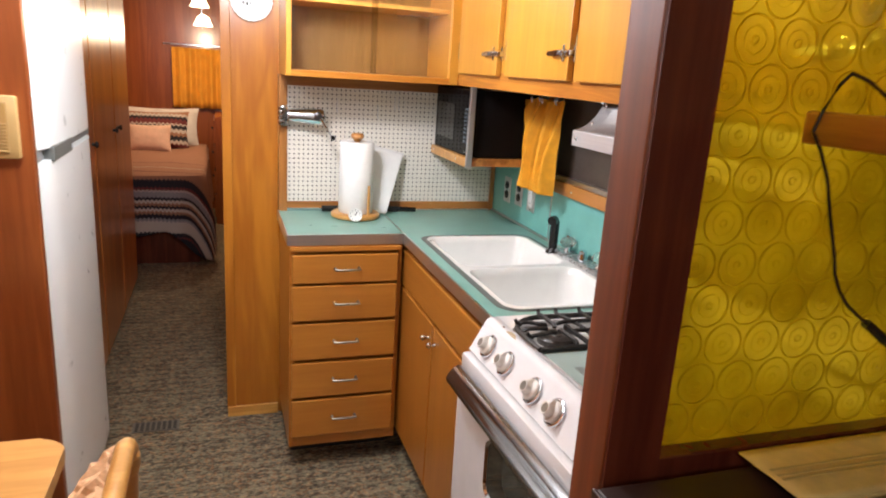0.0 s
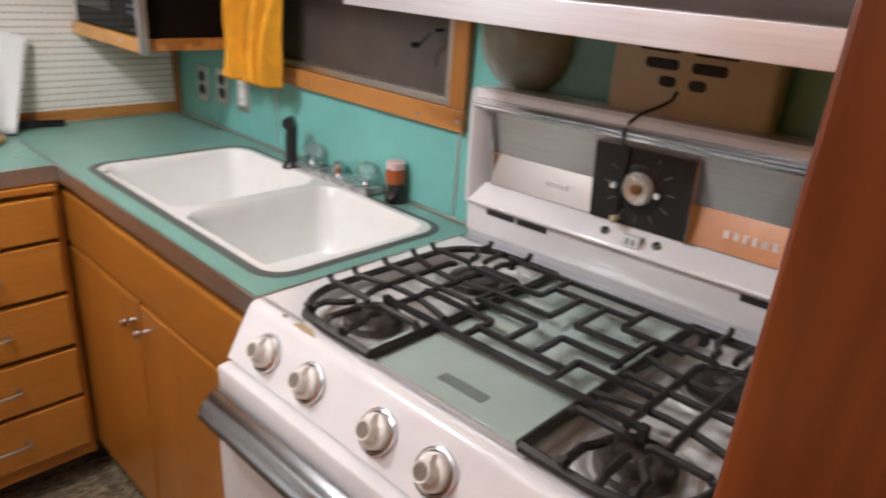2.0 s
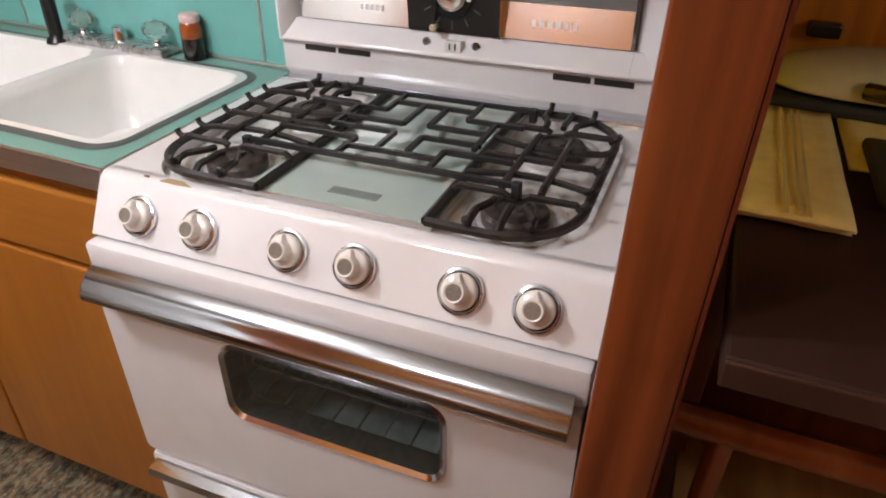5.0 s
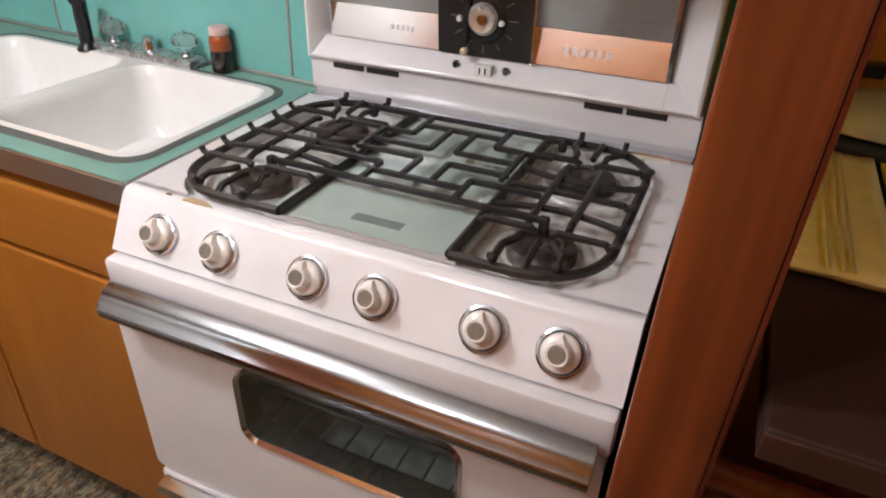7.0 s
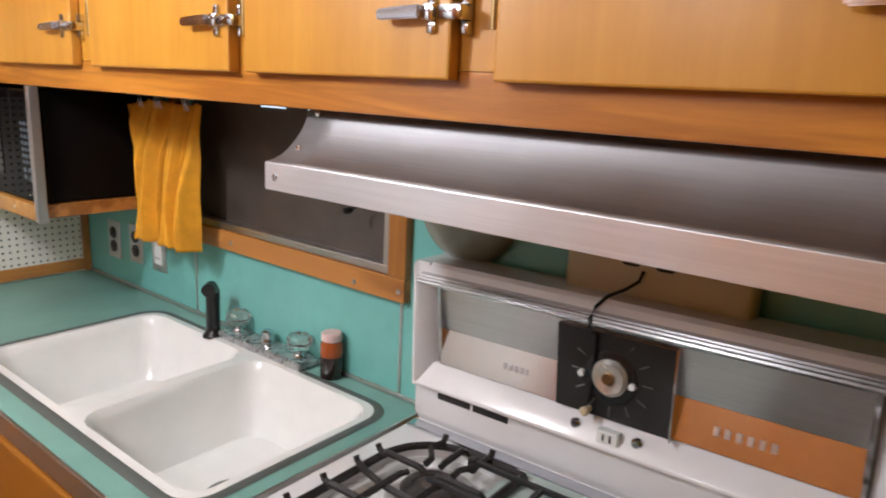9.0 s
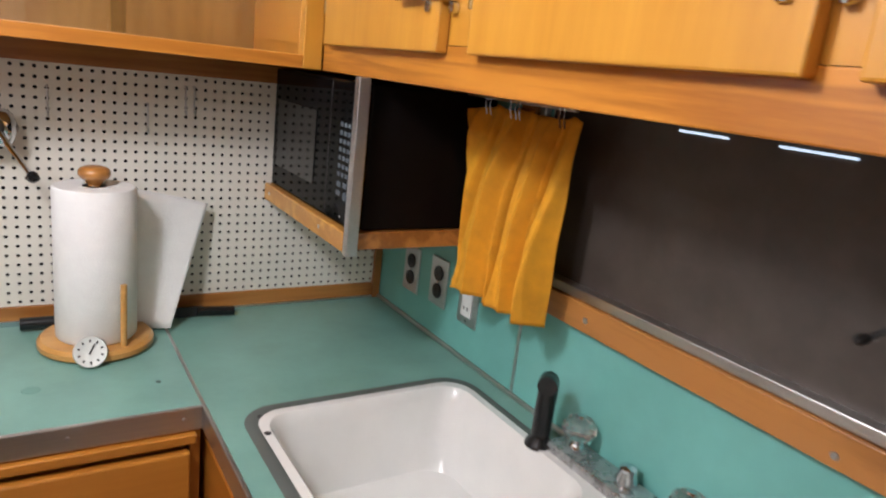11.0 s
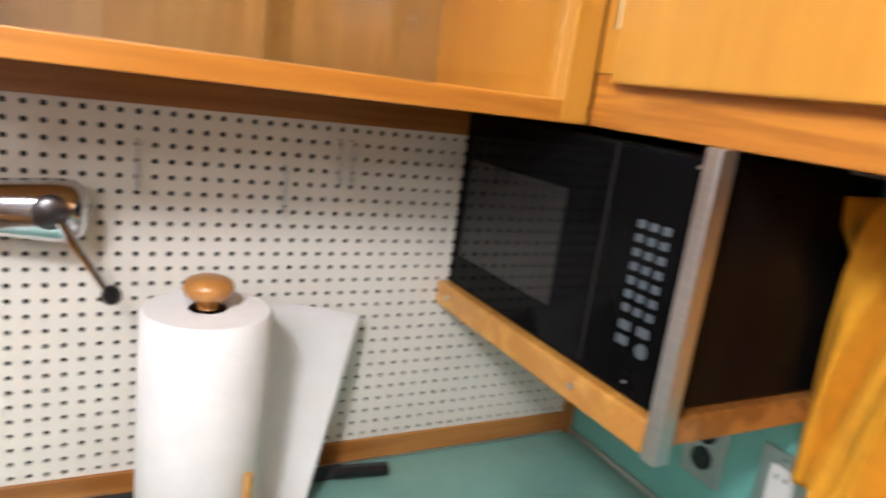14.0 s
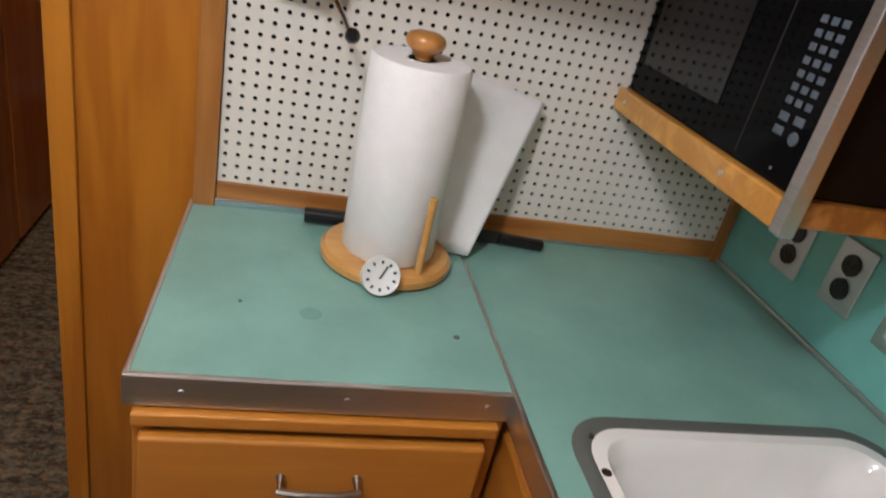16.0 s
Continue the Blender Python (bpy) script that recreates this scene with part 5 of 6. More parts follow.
def can_opener():
    t = thing("can_opener", (0.56, PEG - 0.02, 1.29), "chrome wall mounted can opener with a crank handle", "can opener")
    y = PEG - 0.014
    part("bracket", box(0.549, 0.582, y - 0.022, y, 1.252, 1.332, 0.008), plain("aged_chrome", (0.42, 0.41, 0.40), 0.2, 1.0, vary=0.4, size=90), t, "cast chrome wall bracket", True)
    part("bracket_lug", box(0.546, 0.572, y - 0.034, y - 0.018, 1.268, 1.318, 0.006), plain("worn_cast_metal", (0.30, 0.29, 0.29), 0.30, 1.0, vary=0.7, size=70), t, "dark worn hinge block", True)
    rows = []
    for i in range(19):
        u = i / 18
        x = 0.574 + 0.152 * u
        end = 1.0 if u < 0.86 else math.sqrt(max(0.0, 1 - ((u - 0.86) / 0.14) ** 2))
        half = (0.021 + 0.010 * min(1, u * 1.3)) * max(end, 0.02)
        deep = (0.026 + 0.014 * min(1, u * 1.2)) * max(end, 0.05)
        mid = 1.296 - 0.004 * u
        rows.append([(x, y - 0.020 - deep * math.cos(a) ** 0.6 if math.cos(a) > 0.001 else y - 0.020, mid + half * math.sin(a)) for a in [math.pi * (k / 16 - 0.5) for k in range(17)]])
    bm = bmesh.new()
    grid(bm, rows)
    solidify(part("body", bm, CHROME, t, "rounded chrome body", True), 0.003)
    for z in (1.266, 1.285, 1.304, 1.321):
        part("hinge_knuckle", lathe([(0.0095, -0.006), (0.0105, -0.004), (0.0105, 0.004), (0.0095, 0.006)], (0.553, y - 0.036, z), "z", 8), plain("knuckle_metal", (0.33, 0.32, 0.31), 0.25, 1.0, vary=0.5, size=80), t)
    part("gear_boss", lathe([(0.017, 0.0), (0.017, -0.010), (0.012, -0.014)], (0.690, y - 0.056, 1.298), "y", 22), plain("dark_steel", (0.12, 0.11, 0.11), 0.3, 0.9), t, "dark gear wheel boss", True)
    c = part("crank", tube([(0.700, y - 0.070, 1.290), (0.712, y - 0.078, 1.268), (0.730, y - 0.082, 1.240), (0.742, y - 0.084, 1.220)], 0.0080, 10, flat=0.45), CHROME, t, "steel crank arm", True)
    part("crank_knob", lathe([(0.004, 0.0), (0.009, -0.004), (0.010, -0.014), (0.006, -0.020)], (0.744, y - 0.080, 1.220), "y", 16), BLACK, c, "", True)


can_opener()


def plate():
    t = thing("wall_plate", (0.452, PEG + 0.04, 1.71), "white scalloped decorative plate hung on the partition", "plate")
    bm = bmesh.new()
    rings = []
    for r, h in ((0.002, -0.006), (0.040, -0.006), (0.052, -0.009), (0.074, -0.016), (0.076, -0.014), (0.05, -0.002), (0.002, -0.001)):
        ring = []
        for i in range(72):
            a = 2 * math.pi * i / 72
            q = r * (1 + (0.035 * abs(math.sin(a * 12)) if r > 0.06 else 0))
            ring.append(bm.verts.new((0.452 + q * math.cos(a), PEG + 0.044 + h, 1.708 + q * math.sin(a))))
        rings.append(ring)
    for a, c in zip(rings, rings[1:]):
        for i in range(72):
            bm.faces.new((a[i], a[(i + 1) % 72], c[(i + 1) % 72], c[i]))
    part("dish", bm, PORCELAIN, t, "", True)
    for i in range(5):
        part("painted_mark", box(0.420 + i * 0.013, 0.428 + i * 0.013, PEG + 0.0365, PEG + 0.0372, 1.690 - 0.003 * (i % 2), 1.700), IRON, t, "dark painted motif")


plate()

# ---- partition between kitchen and dinette ----
PY0, PY1 = 0.917, 0.984
t = thing("room_divider", (1.1, 0.945, 0.0), "mahogany framed divider with an amber bullseye plastic panel", "partition")
bm = box(0.763, 0.841, PY0, PY1, 0.0, CEIL - 0.002, 0.003)
post = part("post", bm, POST, t, "red-brown wooden post")
part("post_facing", box(0.765, 0.841, PY0 - 0.004, PY0 - 0.0005, 0.0, CEIL - 0.002), MAHOGANY, t, "dark mahogany facing")
part("bottom_rail", box(0.841, EAST, PY0, PY1 - 0.002, 1.010, 1.047, 0.003), MAHOGANY, t, "dark mahogany rail")
part("lower_panel", box(0.841, EAST, 0.935, 0.975, 0.0, 1.010), MAHOGANY, t, "dark wooden lower panel")
part("amber_sheet", box(0.841, EAST, 0.9415, 0.9450, 1.047, CEIL - 0.002), AMBER, t, "amber translucent plastic sheet")
ring = bmesh.new()
for r0, hw, rise in ((0.0274, 0.0013, 0.0014), (0.0150, 0.0008, 0.00012), (0.0045, 0.0012, 0.0003)):
    loops = []
    for dr, h in ((-hw, 0.0004), (-hw * 0.5, -rise * 0.8), (0, -rise), (hw * 0.5, -rise * 0.8), (hw, 0.0004)):
        loops.append([ring.verts.new(((r0 + dr) * math.cos(2 * math.pi * i / 32), h, (r0 + dr) * math.sin(2 * math.pi * i / 32))) for i in range(32)])
    for a, c in zip(loops, loops[1:]):
        for i in range(32):
            ring.faces.new((a[i], a[(i + 1) % 32], c[(i + 1) % 32], c[i]))
roundel = mesh_of("roundel", ring, AMBER, True)
row = 0
z = 1.078
while z < CEIL - 0.02:
    x = 0.872 + (0.030 if row % 2 else 0.0)
    while x < EAST - 0.02:
        shared("roundel", roundel, t, (x, 0.9412, z))
        x += 0.0605
    z += 0.0525
    row += 1

# ---- dinette side ----
sb = thing("sideboard", (1.1, 0.5, 0.0), "dark brown topped sideboard behind the divider", "sideboard")
part("top", box(0.742, EAST - 0.001, -0.10, 0.895, 1.008, 1.034, 0.004), plain("dark_brown_laminate", (0.030, 0.011, 0.007), 0.48, vary=0.25, size=14), sb, "dark brown laminate top")
part("edge_strip", box(0.737, 0.742, -0.10, 0.895, 1.010, 1.035, 0.002), plain("sideboard_edge", (0.045, 0.018, 0.010), 0.45, vary=0.4), sb, "lighter brown edge strip")
part("back_panel", box(1.30, 1.32, -0.10, 0.90, 0.0, 1.008), MAHOGANY, sb)
for y in (-0.10, 0.845):
    part("leg", box(1.20, 1.25, y, y + 0.05, 0.0, 1.008, 0.003), MAHOGANY, sb)
part("apron", box(0.84, 0.855, -0.10, 0.88, 0.95, 1.0075), MAHOGANY, sb)


def tucked_chair():
    t = thing("side_chair", (1.10, 0.66, 0.0), "dark red-brown wooden chair tucked under the sideboard", "chair")
    part("top_rail", tube([(0.952, 0.905, 0.772), (0.945, 0.80, 0.778), (0.943, 0.67, 0.780), (0.945, 0.54, 0.778), (0.952, 0.44, 0.772)], 0.017, 10, flat=1.3), REDWALL, t, "curved top rail", True)
    part("mid_rail", box(0.940, 0.956, 0.50, 0.85, 0.60, 0.645, 0.004), REDWALL, t)
    for y in (0.842, 0.50):
        part("back_post", tube([(0.948, y, 0.772), (0.955, y, 0.44), (0.940, y, 0.0)], 0.015, 10), REDWALL, t, "", True)
        part("front_leg", tube([(1.27, y, 0.43), (1.27, y, 0.0)], 0.015, 10), REDWALL, t, "", True)
    part("seat", box(0.945, 1.29, 0.485, 0.857, 0.43, 0.465, 0.010), TABLE_WOOD, t, "pale wooden seat", True)


tucked_chair()


def napkins(x0, x1, y0, y1, z, n, lean):
    t = thing("napkin_stack", ((x0 + x1) / 2, (y0 + y1) / 2, z), "stack of folded pale yellow striped cloth napkins", "napkins")
    for k in range(n):
        bm = bmesh.new()
        rows = []
        for i in range(13):
            u = i / 12
            rows.append([(x0 + (x1 - x0) * u + 0.006 * (n - k) + 0.004 * noise.noise((k * 3.1, v * 2, 0)), y0 + (y1 - y0) * v + lean * u + 0.002 * (k % 2), z + 0.0022 + k * 0.0044 + 0.0014 * noise.noise((u * 4, v * 3, 0)) + 0.004 * (k + 1) / n * max(0.0, 0.25 - u) * math.sin(v * 5)) for v in [j / 8 for j in range(9)]])
        grid(bm, rows)
        c = part("napkin", bm, YELLOW_CLOTH, t, "", True)
        solidify(c, 0.0026)
    for dy in (0.040, 0.048, 0.060):
        part("woven_stripe", box(x0 + 0.01, x1 - 0.01, y0 + dy, y0 + dy + 0.003, z + n * 0.0042 + 0.0028, z + n * 0.0042 + 0.0034), plain("stripe", (0.60, 0.46, 0.17), 0.9), t)


napkins(0.945, 1.265, 0.792, 0.900, 1.035, 4, 0.0)
napkins(1.12, 1.36, 0.64, 0.780, 1.035, 2, 0.0)
p = thing("pot_holder", (1.10, 0.72, 1.045), "dark quilted pot holder lying on the napkins", "pot holder")
part("pad", box(1.02, 1.18, 0.66, 0.768, 1.0475, 1.062, 0.006, seg=3), plain("dark_cloth", (0.030, 0.028, 0.022), 0.9, bump=0.5), p, "", True)
part("pad", box(1.04, 1.17, 0.64, 0.735, 1.0625, 1.078, 0.006, seg=3), plain("dark_cloth_two", (0.030, 0.028, 0.022), 0.9, bump=0.5), p, "", True)
gr = thing("electric_griddle", (1.37, 0.72, 1.035), "cream lidded electric griddle with a dark handle on a black base", "appliance")
part("base", box(1.285, 1.452, 0.50, 0.900, 1.0345, 1.062, 0.010, seg=3), plain("charcoal_base", (0.020, 0.019, 0.016), 0.5, bump=0.3), gr, "charcoal black base", True)
bm = bmesh.new()
grid_rows = []
for i in range(17):
    th = math.pi * i / 16
    grid_rows.append([(1.368 - 0.082 * math.cos(th), 0.700 + 0.178 * math.sin(ph) * (abs(math.sin(th)) ** 0.45), 1.066 + 0.046 * max(0.0, math.cos(ph)) * (abs(math.sin(th)) ** 0.6)) for ph in [math.pi * (j / 24 - 0.5) for j in range(25)]])
grid(bm, grid_rows)
solidify(part("lid", bm, plain("cream_enamel", (0.56, 0.52, 0.36), 0.22, vary=0.06), gr, "domed cream lid", True), 0.003)
part("handle", tube([(1.286, 0.760, 1.082), (1.272, 0.740, 1.084), (1.268, 0.700, 1.085), (1.272, 0.660, 1.084), (1.286, 0.640, 1.082)], 0.011, 12), plain("dark_red_handle", (0.045, 0.010, 0.008), 0.2, coat=0.3), gr, "dark red-brown handle", True)
part("switch_box", box(EAST - 0.026, EAST - 0.001, 0.785, 0.830, 1.102, 1.122, 0.003), BLACK, gr, "small black plug")
sh = thing("wall_shelf", (1.2, 0.4, 1.455), "varnished orange wood shelf over the sideboard", "shelf")
part("board", box(0.985, EAST - 0.001, -0.60, 0.925, 1.452, 1.476, 0.004), TRIM_Y, sh)
part("front_lip", box(0.975, 0.985, -0.60, 0.925, 1.440, 1.478, 0.004), BIRCH_Y, sh, "rounded front lip")
cord = thing("lamp_cord", (1.05, 0.85, 1.2), "black electric cord hanging in front of the amber panel", "cord")
part("wire", tube([(1.10, 0.895, 1.482), (1.06, 0.898, 1.499), (1.032, 0.90, 1.514), (1.005, 0.90, 1.521), (0.991, 0.90, 1.508), (0.975, 0.90, 1.480), (0.966, 0.90, 1.455), (0.982, 0.90, 1.435), (1.002, 0.90, 1.40), (1.016, 0.90, 1.36), (1.036, 0.90, 1.31), (1.044, 0.90, 1.285), (1.058, 0.90, 1.262), (1.075, 0.90, 1.244), (1.096, 0.90, 1.229), (1.116, 0.90, 1.216)], 0.0022, 8), BLACK, cord, "", True)
part("plug", tube([(1.114, 0.90, 1.217), (1.124, 0.899, 1.211), (1.150, 0.897, 1.192), (1.170, 0.896, 1.180)], 0.0065, 10), BLACK, cord, "", True)

# ---- west side: fridge, end panel, table, chair ----
solo("end_panel", box(-0.80, -0.105, 2.185, 2.215, 0, CEIL, 0.002), REDWALL, "tall red-brown varnished panel beside the fridge", "wall panel", "structure")


def intercom():
    t = thing("wall_speaker", (-0.17, 2.18, 1.30), "tan plastic wall speaker box with a ribbed grille", "wall speaker")
    tan = plain("tan_plastic", (0.50, 0.33, 0.13), 0.35)
    part("case", box(-0.235, -0.128, 2.160, 2.185, 1.225, 1.375, 0.006), tan, t, "", True)
    part("inset", box(-0.215, -0.148, 2.156, 2.160, 1.240, 1.360, 0.003), plain("tan_inset", (0.42, 0.26, 0.09), 0.3), t)
    for i in range(9):
        part("grille_rib", box(-0.180, -0.150, 2.152, 2.156, 1.243 + i * 0.008, 1.247 + i * 0.008, 0.001), tan, t)


intercom()


def fridge():
    t = thing("refrigerator", (-0.42, 2.6, 0.0), "white top freezer refrigerator with rounded doors", "refrigerator")
    y0, y1 = 2.235, 3.050
    part("body", box(-0.78, -0.155, y0 + 0.01, y1 - 0.01, 0.03, 1.72, 0.01), FRIDGE_WHITE, t, "", True)

    def door(z0, z1):
        pts = []
        for i in range(25):
            u = i / 24
            y = y0 + (y1 - y0) * u
            e = min(u, 1 - u) * 2
            x = -0.150 + 0.048 * (1 - (1 - min(1, e * 2.2)) ** 2.4) + 0.006 * math.sin(math.pi * u)
            pts.append((x, y))
        pts += [(-0.154, y1), (-0.154, y0)]
        bm = prism(pts, "z", z0, z1)
        bmesh.ops.bevel(bm, geom=[e for e in bm.edges if abs(e.verts[0].co.z - e.verts[1].co.z) < 1e-5], offset=0.008, segments=2, affect="EDGES")
        return bm
    part("freezer_door", door(1.230, 1.72), FRIDGE_WHITE, t, "", True)
    part("fridge_door", door(0.075, 1.198), FRIDGE_WHITE, t, "", True)
    part("door_gap", box(-0.154, -0.120, y0 + 0.02, y1 - 0.02, 1.198, 1.230), plain("gasket_grey", (0.22, 0.23, 0.23), 0.6), t, "grey gasket gap")
    # Dark block paints the shade of a finger recess between the doors.
    part("handle_recess_shade", box(-0.135, -0.0945, y0 + 0.12, y0 + 0.36, 1.192, 1.234, 0.004), plain("handle_grey", (0.13, 0.14, 0.13), 0.5), t, "dark block standing in for a shaded finger recess")
    part("kick_grille", box(-0.16, -0.14, y0 + 0.01, y1 - 0.01, 0.0, 0.07), plain("kick_grey", (0.3, 0.3, 0.3), 0.5), t)


fridge()
solo("hall_panel", box(-0.80, -0.222, 3.065, 3.095, 0, CEIL), REDWALL, "red-brown varnished panel at the end of the fridge bay", "wall panel", "structure")


CLOSET = wood("closet_wood", (0.34, 0.098, 0.016), (0.54, 0.185, 0.034), "z", 0.30, 0.8, 0.15)


def closet():
    t = thing("hall_closet", (-0.5, 4.0, 0.0), "built-in hall closet with glossy brown wooden doors", "closet")
    part("frame", box(-0.80, -0.240, 3.096, 5.05, 0.0, CEIL - 0.002), REDWALL, t)
    for y0, y1, ky in ((3.11, 3.72, 3.66), (3.74, 4.38, 4.30), (4.40, 5.03, 4.46)):
        d = part("closet_door", box(-0.2395, -0.214, y0, y1, 0.03, CEIL - 0.06, 0.003), CLOSET, t)
        part("door_knob", lathe([(0.008, 0.0), (0.006, 0.010), (0.016, 0.018), (0.012, 0.026)], (-0.214, ky, 1.08), "x", 18), IRON, d, "dark round knob", True)


closet()


def table():
    t = thing("dining_table", (-0.35, 1.25, 0.0), "light honey wooden dining table with rounded corners", "table")
    bm = prism(rounded(-0.76, 0.035, 0.92, 1.655, 0.05, 8), "z", 0.722, 0.750)
    bmesh.ops.bevel(bm, geom=[e for e in bm.edges if abs(e.verts[0].co.z - e.verts[1].co.z) < 1e-5], offset=0.006, segments=2, affect="EDGES")
    part("tabletop", bm, TABLE_WOOD, t, "", True)
    part("pedestal", box(-0.42, -0.34, 1.05, 1.50, 0.03, 0.722, 0.004), HONEY, t)
    part("foot", box(-0.60, -0.16, 1.02, 1.53, 0.0, 0.03, 0.006), HONEY, t)


table()


def chair():
    t = thing("dining_chair", (0.02, 1.28, 0.0), "wooden dining chair with a fluffy peach seat cover", "chair")
    fluff = plain("peach_fleece", (0.72, 0.44, 0.24), 0.95, vary=0.15, size=80, bump=0.8, bump_size=250)
    yl, yh = 1.09, 1.495
    pts = [(0.150, yl, 0.43)] + [(0.160, yl, 0.75)] + [(0.166, yl + 0.07 * (1 - math.cos(a)), 0.75 + 0.085 * math.sin(a)) for a in [math.pi / 2 * i / 6 for i in range(1, 7)]]
    pts += [(0.166, yh - 0.07 + 0.07 * math.sin(a), 0.75 + 0.085 * math.cos(a)) for a in [math.pi / 2 * i / 6 for i in range(0, 6)]] + [(0.160, yh, 0.75), (0.150, yh, 0.43)]
    part("back_frame", tube(pts, 0.017, 12), TABLE_WOOD, t, "bent wooden back frame", True)
    rows = []
    rnd = random.Random(4)
    for i in range(33):
        u = i / 32
        row = []
        for j in range(41):
            v = j / 40
            edge = min(u, 1 - u, v, 1 - v)
            bulge = 0.06 * (1 - (1 - min(1, edge * 4)) ** 2)
            row.append((0.140 - bulge + rnd.uniform(-0.008, 0.008), yl + 0.015 + (yh - yl - 0.03) * v + rnd.uniform(-0.004, 0.004), 0.46 + 0.355 * u + rnd.uniform(-0.005, 0.005)))
        rows.append(row)
    bm = bmesh.new()
    grid(bm, rows)
    solidify(part("fleece_cover", bm, fluff, t, "fluffy peach fleece cover"), 0.014)
    part("seat", box(-0.26, 0.155, 1.07, 1.51, 0.42, 0.455, 0.012), TABLE_WOOD, t, "", True)
    part("seat_cushion", box(-0.25, 0.13, 1.085, 1.495, 0.4555, 0.49, 0.014, seg=3), fluff, t, "fluffy peach cushion", True)
    for x in (-0.23, 0.13):
        for y in (1.10, 1.48):
            part("leg", tube([(x, y, 0.42), (x * 1.05, y, 0.0)], 0.016, 10), TABLE_WOOD, t, "", True)


chair()
v = thing("floor_vent", (0.07, 3.01, 0.0), "dark metal floor register set in the carpet", "vent")
part("plate", box(-0.035, 0.145, 2.985, 3.065, 0.0, 0.004, 0.001), plain("vent_brown", (0.085, 0.072, 0.055), 0.5), v)
for i in range(8):
    part("slat", box(-0.025 + i * 0.021, -0.012 + i * 0.021, 2.992, 3.058, 0.004, 0.0055), DARK, v)


# ---- bedroom ----
def bed():
    t = thing("bed", (-0.25, 6.3, 0.0), "single bed with a striped southwestern blanket and pillows", "bed")
    part("base", box(-0.76, 0.17, 5.46, 7.36, 0.0, 0.34), MAHOGANY, t)
    part("mattress", box(-0.77, 0.19, 5.45, 7.38, 0.34, 0.60, 0.05, seg=4), CREAM, t, "", True)
    black, cream, rust, wine, grey = (0.022, 0.018, 0.024), (0.52, 0.44, 0.38), (0.31, 0.150, 0.088), (0.15, 0.030, 0.028), (0.26, 0.24, 0.25)

    def banded(name, stops, axis, low, high, teeth):
        """Woven cloth: bands of colour along one axis with a saw-tooth edge."""
        m, nt, b = material(name)
        tc = nt.nodes.new("ShaderNodeTexCoord")
        sp = nt.nodes.new("ShaderNodeSeparateXYZ")
        nt.links.new(tc.outputs["UV" if axis == "uv" else "Object"], sp.inputs[0])
        saw = nt.nodes.new("ShaderNodeMath")
        saw.operation = "PINGPONG"
        saw.inputs[1].default_value = teeth
        nt.links.new(sp.outputs["X"], saw.inputs[0])
        sm = nt.nodes.new("ShaderNodeMath")
        sm.operation = "ADD"
        nt.links.new(saw.outputs[0], sm.inputs[0])
        nt.links.new(sp.outputs["Y" if axis == "uv" else "Z"], sm.inputs[1])
        mr = nt.nodes.new("ShaderNodeMapRange")
        mr.inputs["From Min"].default_value, mr.inputs["From Max"].default_value = low, high
        nt.links.new(sm.outputs[0], mr.inputs["Value"])
        r = ramp(nt, [((p - low) / (high - low), c) for p, c in stops])
        r.color_ramp.interpolation = "CONSTANT"
        nt.links.new(mr.outputs[0], r.inputs[0])
        nz = node(nt, "ShaderNodeTexNoise", Scale=160.0, Detail=2.0)
        nt.links.new(tc.outputs["Object"], nz.inputs["Vector"])
        k = node(nt, "ShaderNodeBump", Strength=0.4, Distance=0.003)
        nt.links.new(nz.outputs["Fac"], k.inputs["Height"])
        nt.links.new(k.outputs[0], b.inputs["Normal"])
        nt.links.new(r.outputs[0], b.inputs["Base Color"])
        b.inputs["Roughness"].default_value = 0.95
        return m
    blanket = banded("striped_blanket", [(-0.80, black), (-0.440, wine), (-0.425, black), (-0.395, cream), (-0.315, grey), (-0.300, black), (-0.262, rust), (-0.245, cream), (-0.228, black), (-0.205, rust), (-0.185, cream), (-0.165, black), (-0.140, grey), (-0.105, cream), (-0.090, wine), (-0.070, black), (-0.018, rust), (0.13, wine), (0.145, rust), (0.29, cream), (0.302, rust), (0.52, wine), (0.54, rust)], "uv", -0.80, 1.80, 0.014)
    x1, y0, r, top = 0.205, 5.425, 0.15, 0.648
    edge = [(-0.79 + (x1 - r + 0.79) * i / 24, y0, 0.0, -1.0) for i in range(24)]
    edge += [(x1 - r + r * math.sin(q), y0 + r - r * math.cos(q), math.sin(q), -math.cos(q)) for q in [math.pi / 2 * i / 12 for i in range(13)]]
    edge += [(x1, y0 + r + (7.2 - y0 - r) * i / 24, 1.0, 0.0) for i in range(1, 25)]
    bm = bmesh.new()
    uvl = bm.loops.layers.uv.new("UVMap")
    rows, flat = [], []
    for j in range(31):
        row, fl = [], []
        for i, (px, py, nx, ny) in enumerate(edge):
            if j <= 12:
                k = j / 12
                qx, qy = -0.79 + (x1 + 0.79) * i / (len(edge) - 1), 7.2
                x, y = qx + (px - qx) * k, qy + (py - qy) * k
                row.append((x, y, top + 0.02 + 0.012 * noise.noise((x * 4, y * 4, 1)) - 0.02 * k ** 6))
                fl.append((x, y - y0))
            else:
                corner = max(0.0, 1 - abs(i - 31) / 10)
                d = (0.410 + 0.215 * corner + 0.02 * math.sin(i * 0.5)) * (j - 12) / 18
                o = 0.012 + 0.05 * d + (0.020 * math.sin(i * 0.62) + 0.05 * corner) * min(1, d * 3)
                row.append((px + nx * o, py + ny * o, top - d + 0.012 * math.exp(-d * 40)))
                fl.append((px + nx * d, py + ny * d - y0))
        rows.append(row)
        flat.append(fl)
    vs = grid(bm, rows)
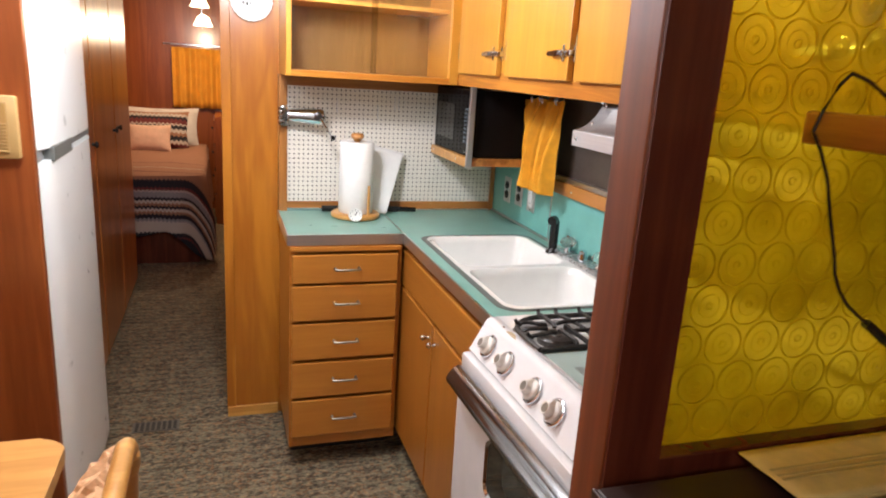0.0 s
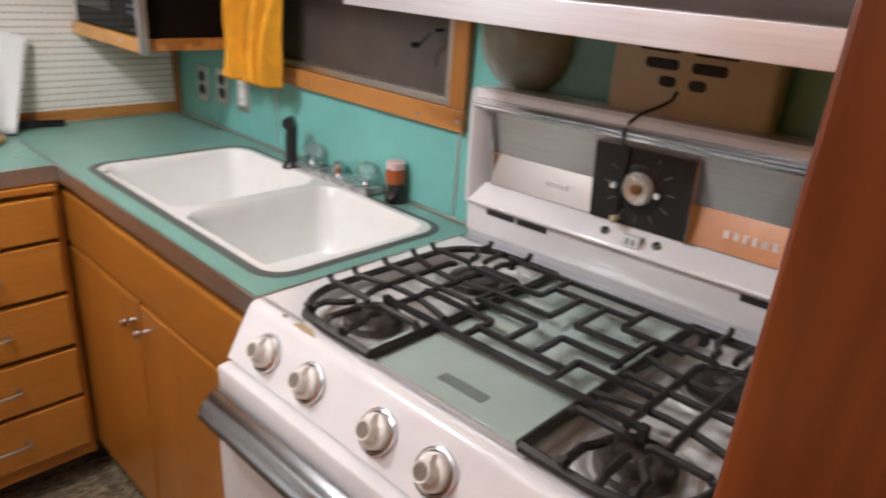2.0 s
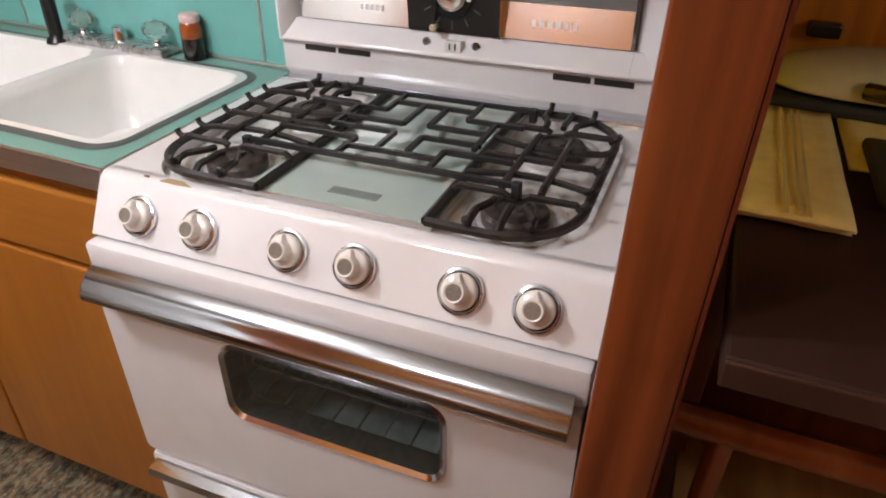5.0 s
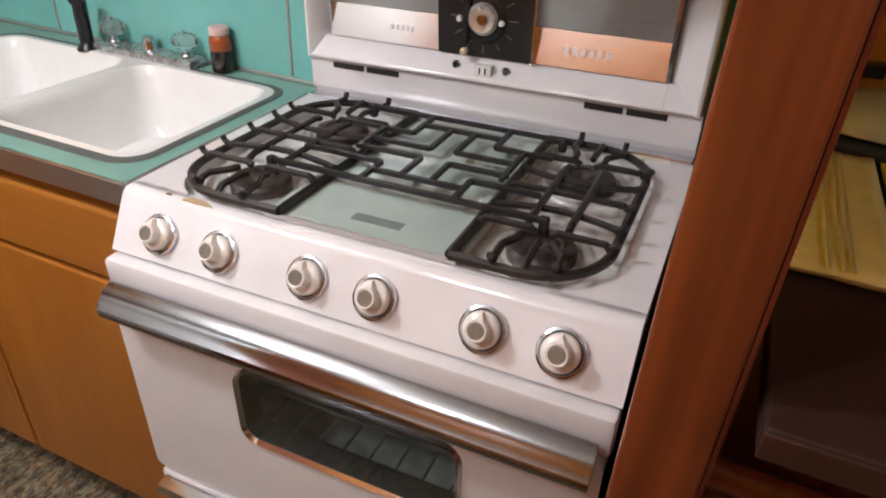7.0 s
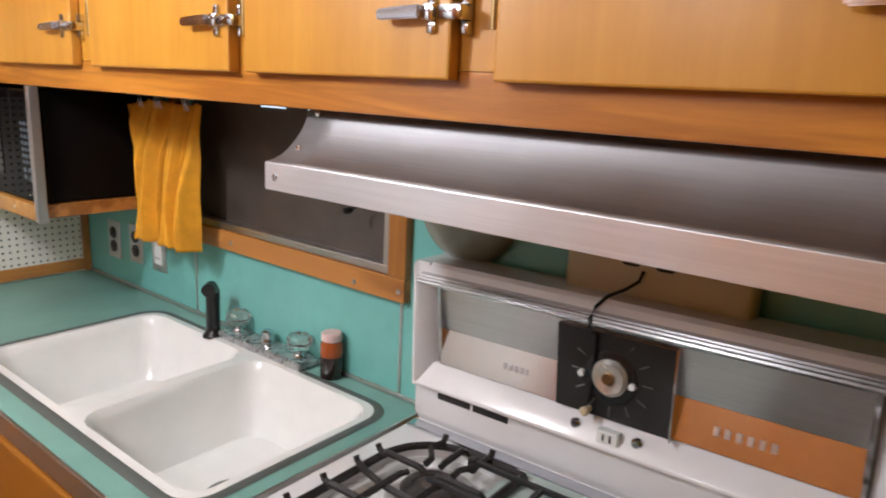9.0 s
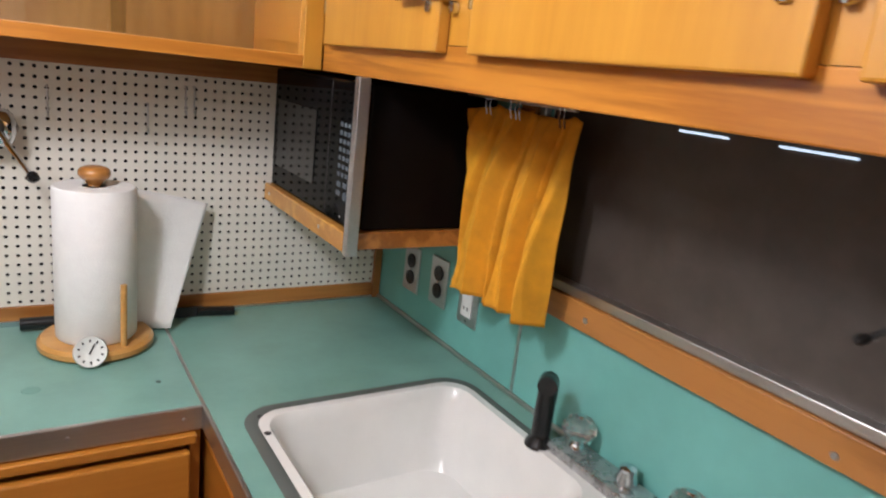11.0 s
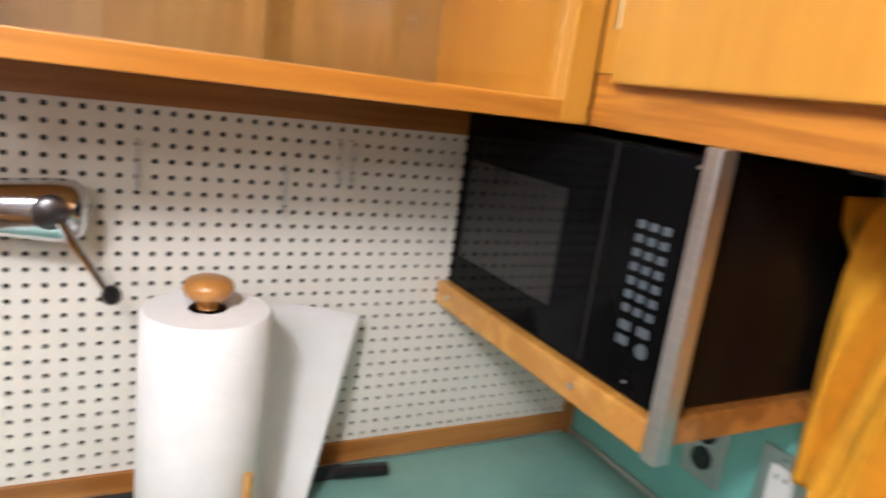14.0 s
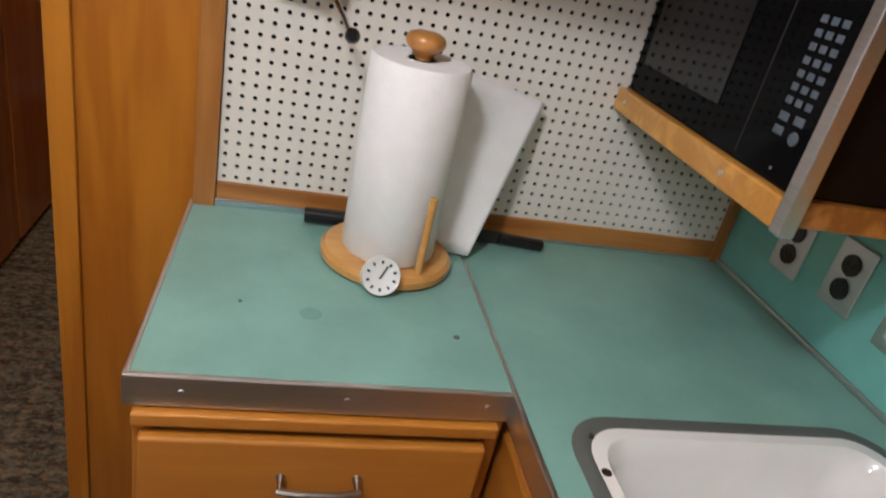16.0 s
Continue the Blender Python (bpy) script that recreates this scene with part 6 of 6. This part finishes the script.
    uv = {v: flat[j][i] for j, rw in enumerate(vs) for i, v in enumerate(rw)}
    for f in bm.faces:
        for l in f.loops:
            l[uvl].uv = uv[l.vert]
    solidify(part("blanket", bm, blanket, t, "striped woven blanket in rust, cream and black", True), 0.010)

    def pillow(x, y, z, w, h, thick, tilt, m, label):
        bm = bmesh.new()
        for side in (1, -1):
            sheet = []
            for j in range(15):
                v = j / 7 - 1
                sheet.append([(w * u * (1 - 0.07 * (1 - v * v)), side * thick * math.sqrt(max(0.0, (1 - u ** 4) * (1 - v ** 4))) + 0.006 * noise.noise((u * 3, v * 3, x * 9)), h * v * (1 - 0.09 * (1 - u * u))) for u in [i / 9 - 1 for i in range(19)]])
            grid(bm, sheet)
        bmesh.ops.remove_doubles(bm, verts=bm.verts, dist=0.0015)
        bmesh.ops.recalc_face_normals(bm, faces=bm.faces)
        ob = part("pillow", bm, m, None, "", True)
        ob.matrix_basis = Matrix.Translation((x, y, z)) @ Matrix.Rotation(radians(tilt), 4, "X")
        tagged(ob, label, "pillow")
    pillow(-0.20, 7.10, 0.835, 0.345, 0.185, 0.07, -14, plain("white_pillow", (0.74, 0.68, 0.63), 0.9), "white pillow against the wall behind the others")
    pillow(-0.26, 6.92, 0.82, 0.325, 0.180, 0.08, -16, banded("striped_pillow", [(-0.3, wine), (-0.12, cream), (-0.09, black), (-0.05, rust), (-0.02, cream), (0.01, black), (0.045, cream), (0.06, wine), (0.10, black), (0.125, cream), (0.15, rust)], "z", -0.3, 0.3, 0.018), "striped rust, cream and black pillow leaning at the bed head")
    pillow(-0.26, 6.69, 0.775, 0.185, 0.125, 0.06, -22, plain("peach_pillow", (0.66, 0.42, 0.31), 0.9, vary=0.1, size=20), "small plain peach pillow propped on the bed")


bed()
t = thing("bedroom_curtain", (0.2, 7.38, 1.3), "orange-yellow gathered window curtain on a rod", "curtain")
bm = bmesh.new()
grid(bm, [[(-0.09 + 0.56 * i / 90, 7.362 + 0.018 * math.sin(i * 0.42) + 0.008 * math.sin(i * 0.19), 1.56 - 0.56 * j / 8) for i in range(91)] for j in range(9)])
solidify(part("cloth", bm, plain("orange_cloth", (0.74, 0.33, 0.03), 0.9), t, "", True), 0.002)
part("rod", tube([(-0.16, 7.36, 1.585), (0.52, 7.36, 1.585)], 0.008, 8), CHROME, t, "", True)
t = thing("bedside_dresser", (0.55, 7.1, 0.0), "dark red-brown built-in bedroom drawers", "dresser")
part("body", box(0.285, 0.90, 6.70, 7.40, 0.0, 0.98, 0.004), REDWALL, t)
for i in range(4):
    d = part("drawer", box(0.272, 0.285, 6.74, 7.36, 0.06 + i * 0.225, 0.265 + i * 0.225, 0.003), REDWALL, t)
    part("drawer_knob", lathe([(0.006, 0), (0.014, -0.012), (0.010, -0.02)], (0.272, 7.05, 0.17 + i * 0.225), "x", 14), IRON, d, "", True)
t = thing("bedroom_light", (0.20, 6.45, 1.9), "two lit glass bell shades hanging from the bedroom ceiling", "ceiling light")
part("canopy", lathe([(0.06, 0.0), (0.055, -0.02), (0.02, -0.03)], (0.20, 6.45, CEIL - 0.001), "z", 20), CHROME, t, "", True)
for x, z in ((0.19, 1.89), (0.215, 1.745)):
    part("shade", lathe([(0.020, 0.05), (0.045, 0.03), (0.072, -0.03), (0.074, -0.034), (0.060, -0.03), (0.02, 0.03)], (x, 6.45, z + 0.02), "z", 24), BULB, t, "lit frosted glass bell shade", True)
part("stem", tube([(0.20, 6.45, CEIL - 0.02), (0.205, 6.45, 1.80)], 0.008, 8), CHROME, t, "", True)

# ---- unseen ceiling lights added over the lamps of kitchen, dining side and dinette ----
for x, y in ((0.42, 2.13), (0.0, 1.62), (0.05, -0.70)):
    t = thing("ceiling_light", (x, y, CEIL), "unseen round white ceiling light added with a frosted glass cover", "ceiling light", "ceiling lights")
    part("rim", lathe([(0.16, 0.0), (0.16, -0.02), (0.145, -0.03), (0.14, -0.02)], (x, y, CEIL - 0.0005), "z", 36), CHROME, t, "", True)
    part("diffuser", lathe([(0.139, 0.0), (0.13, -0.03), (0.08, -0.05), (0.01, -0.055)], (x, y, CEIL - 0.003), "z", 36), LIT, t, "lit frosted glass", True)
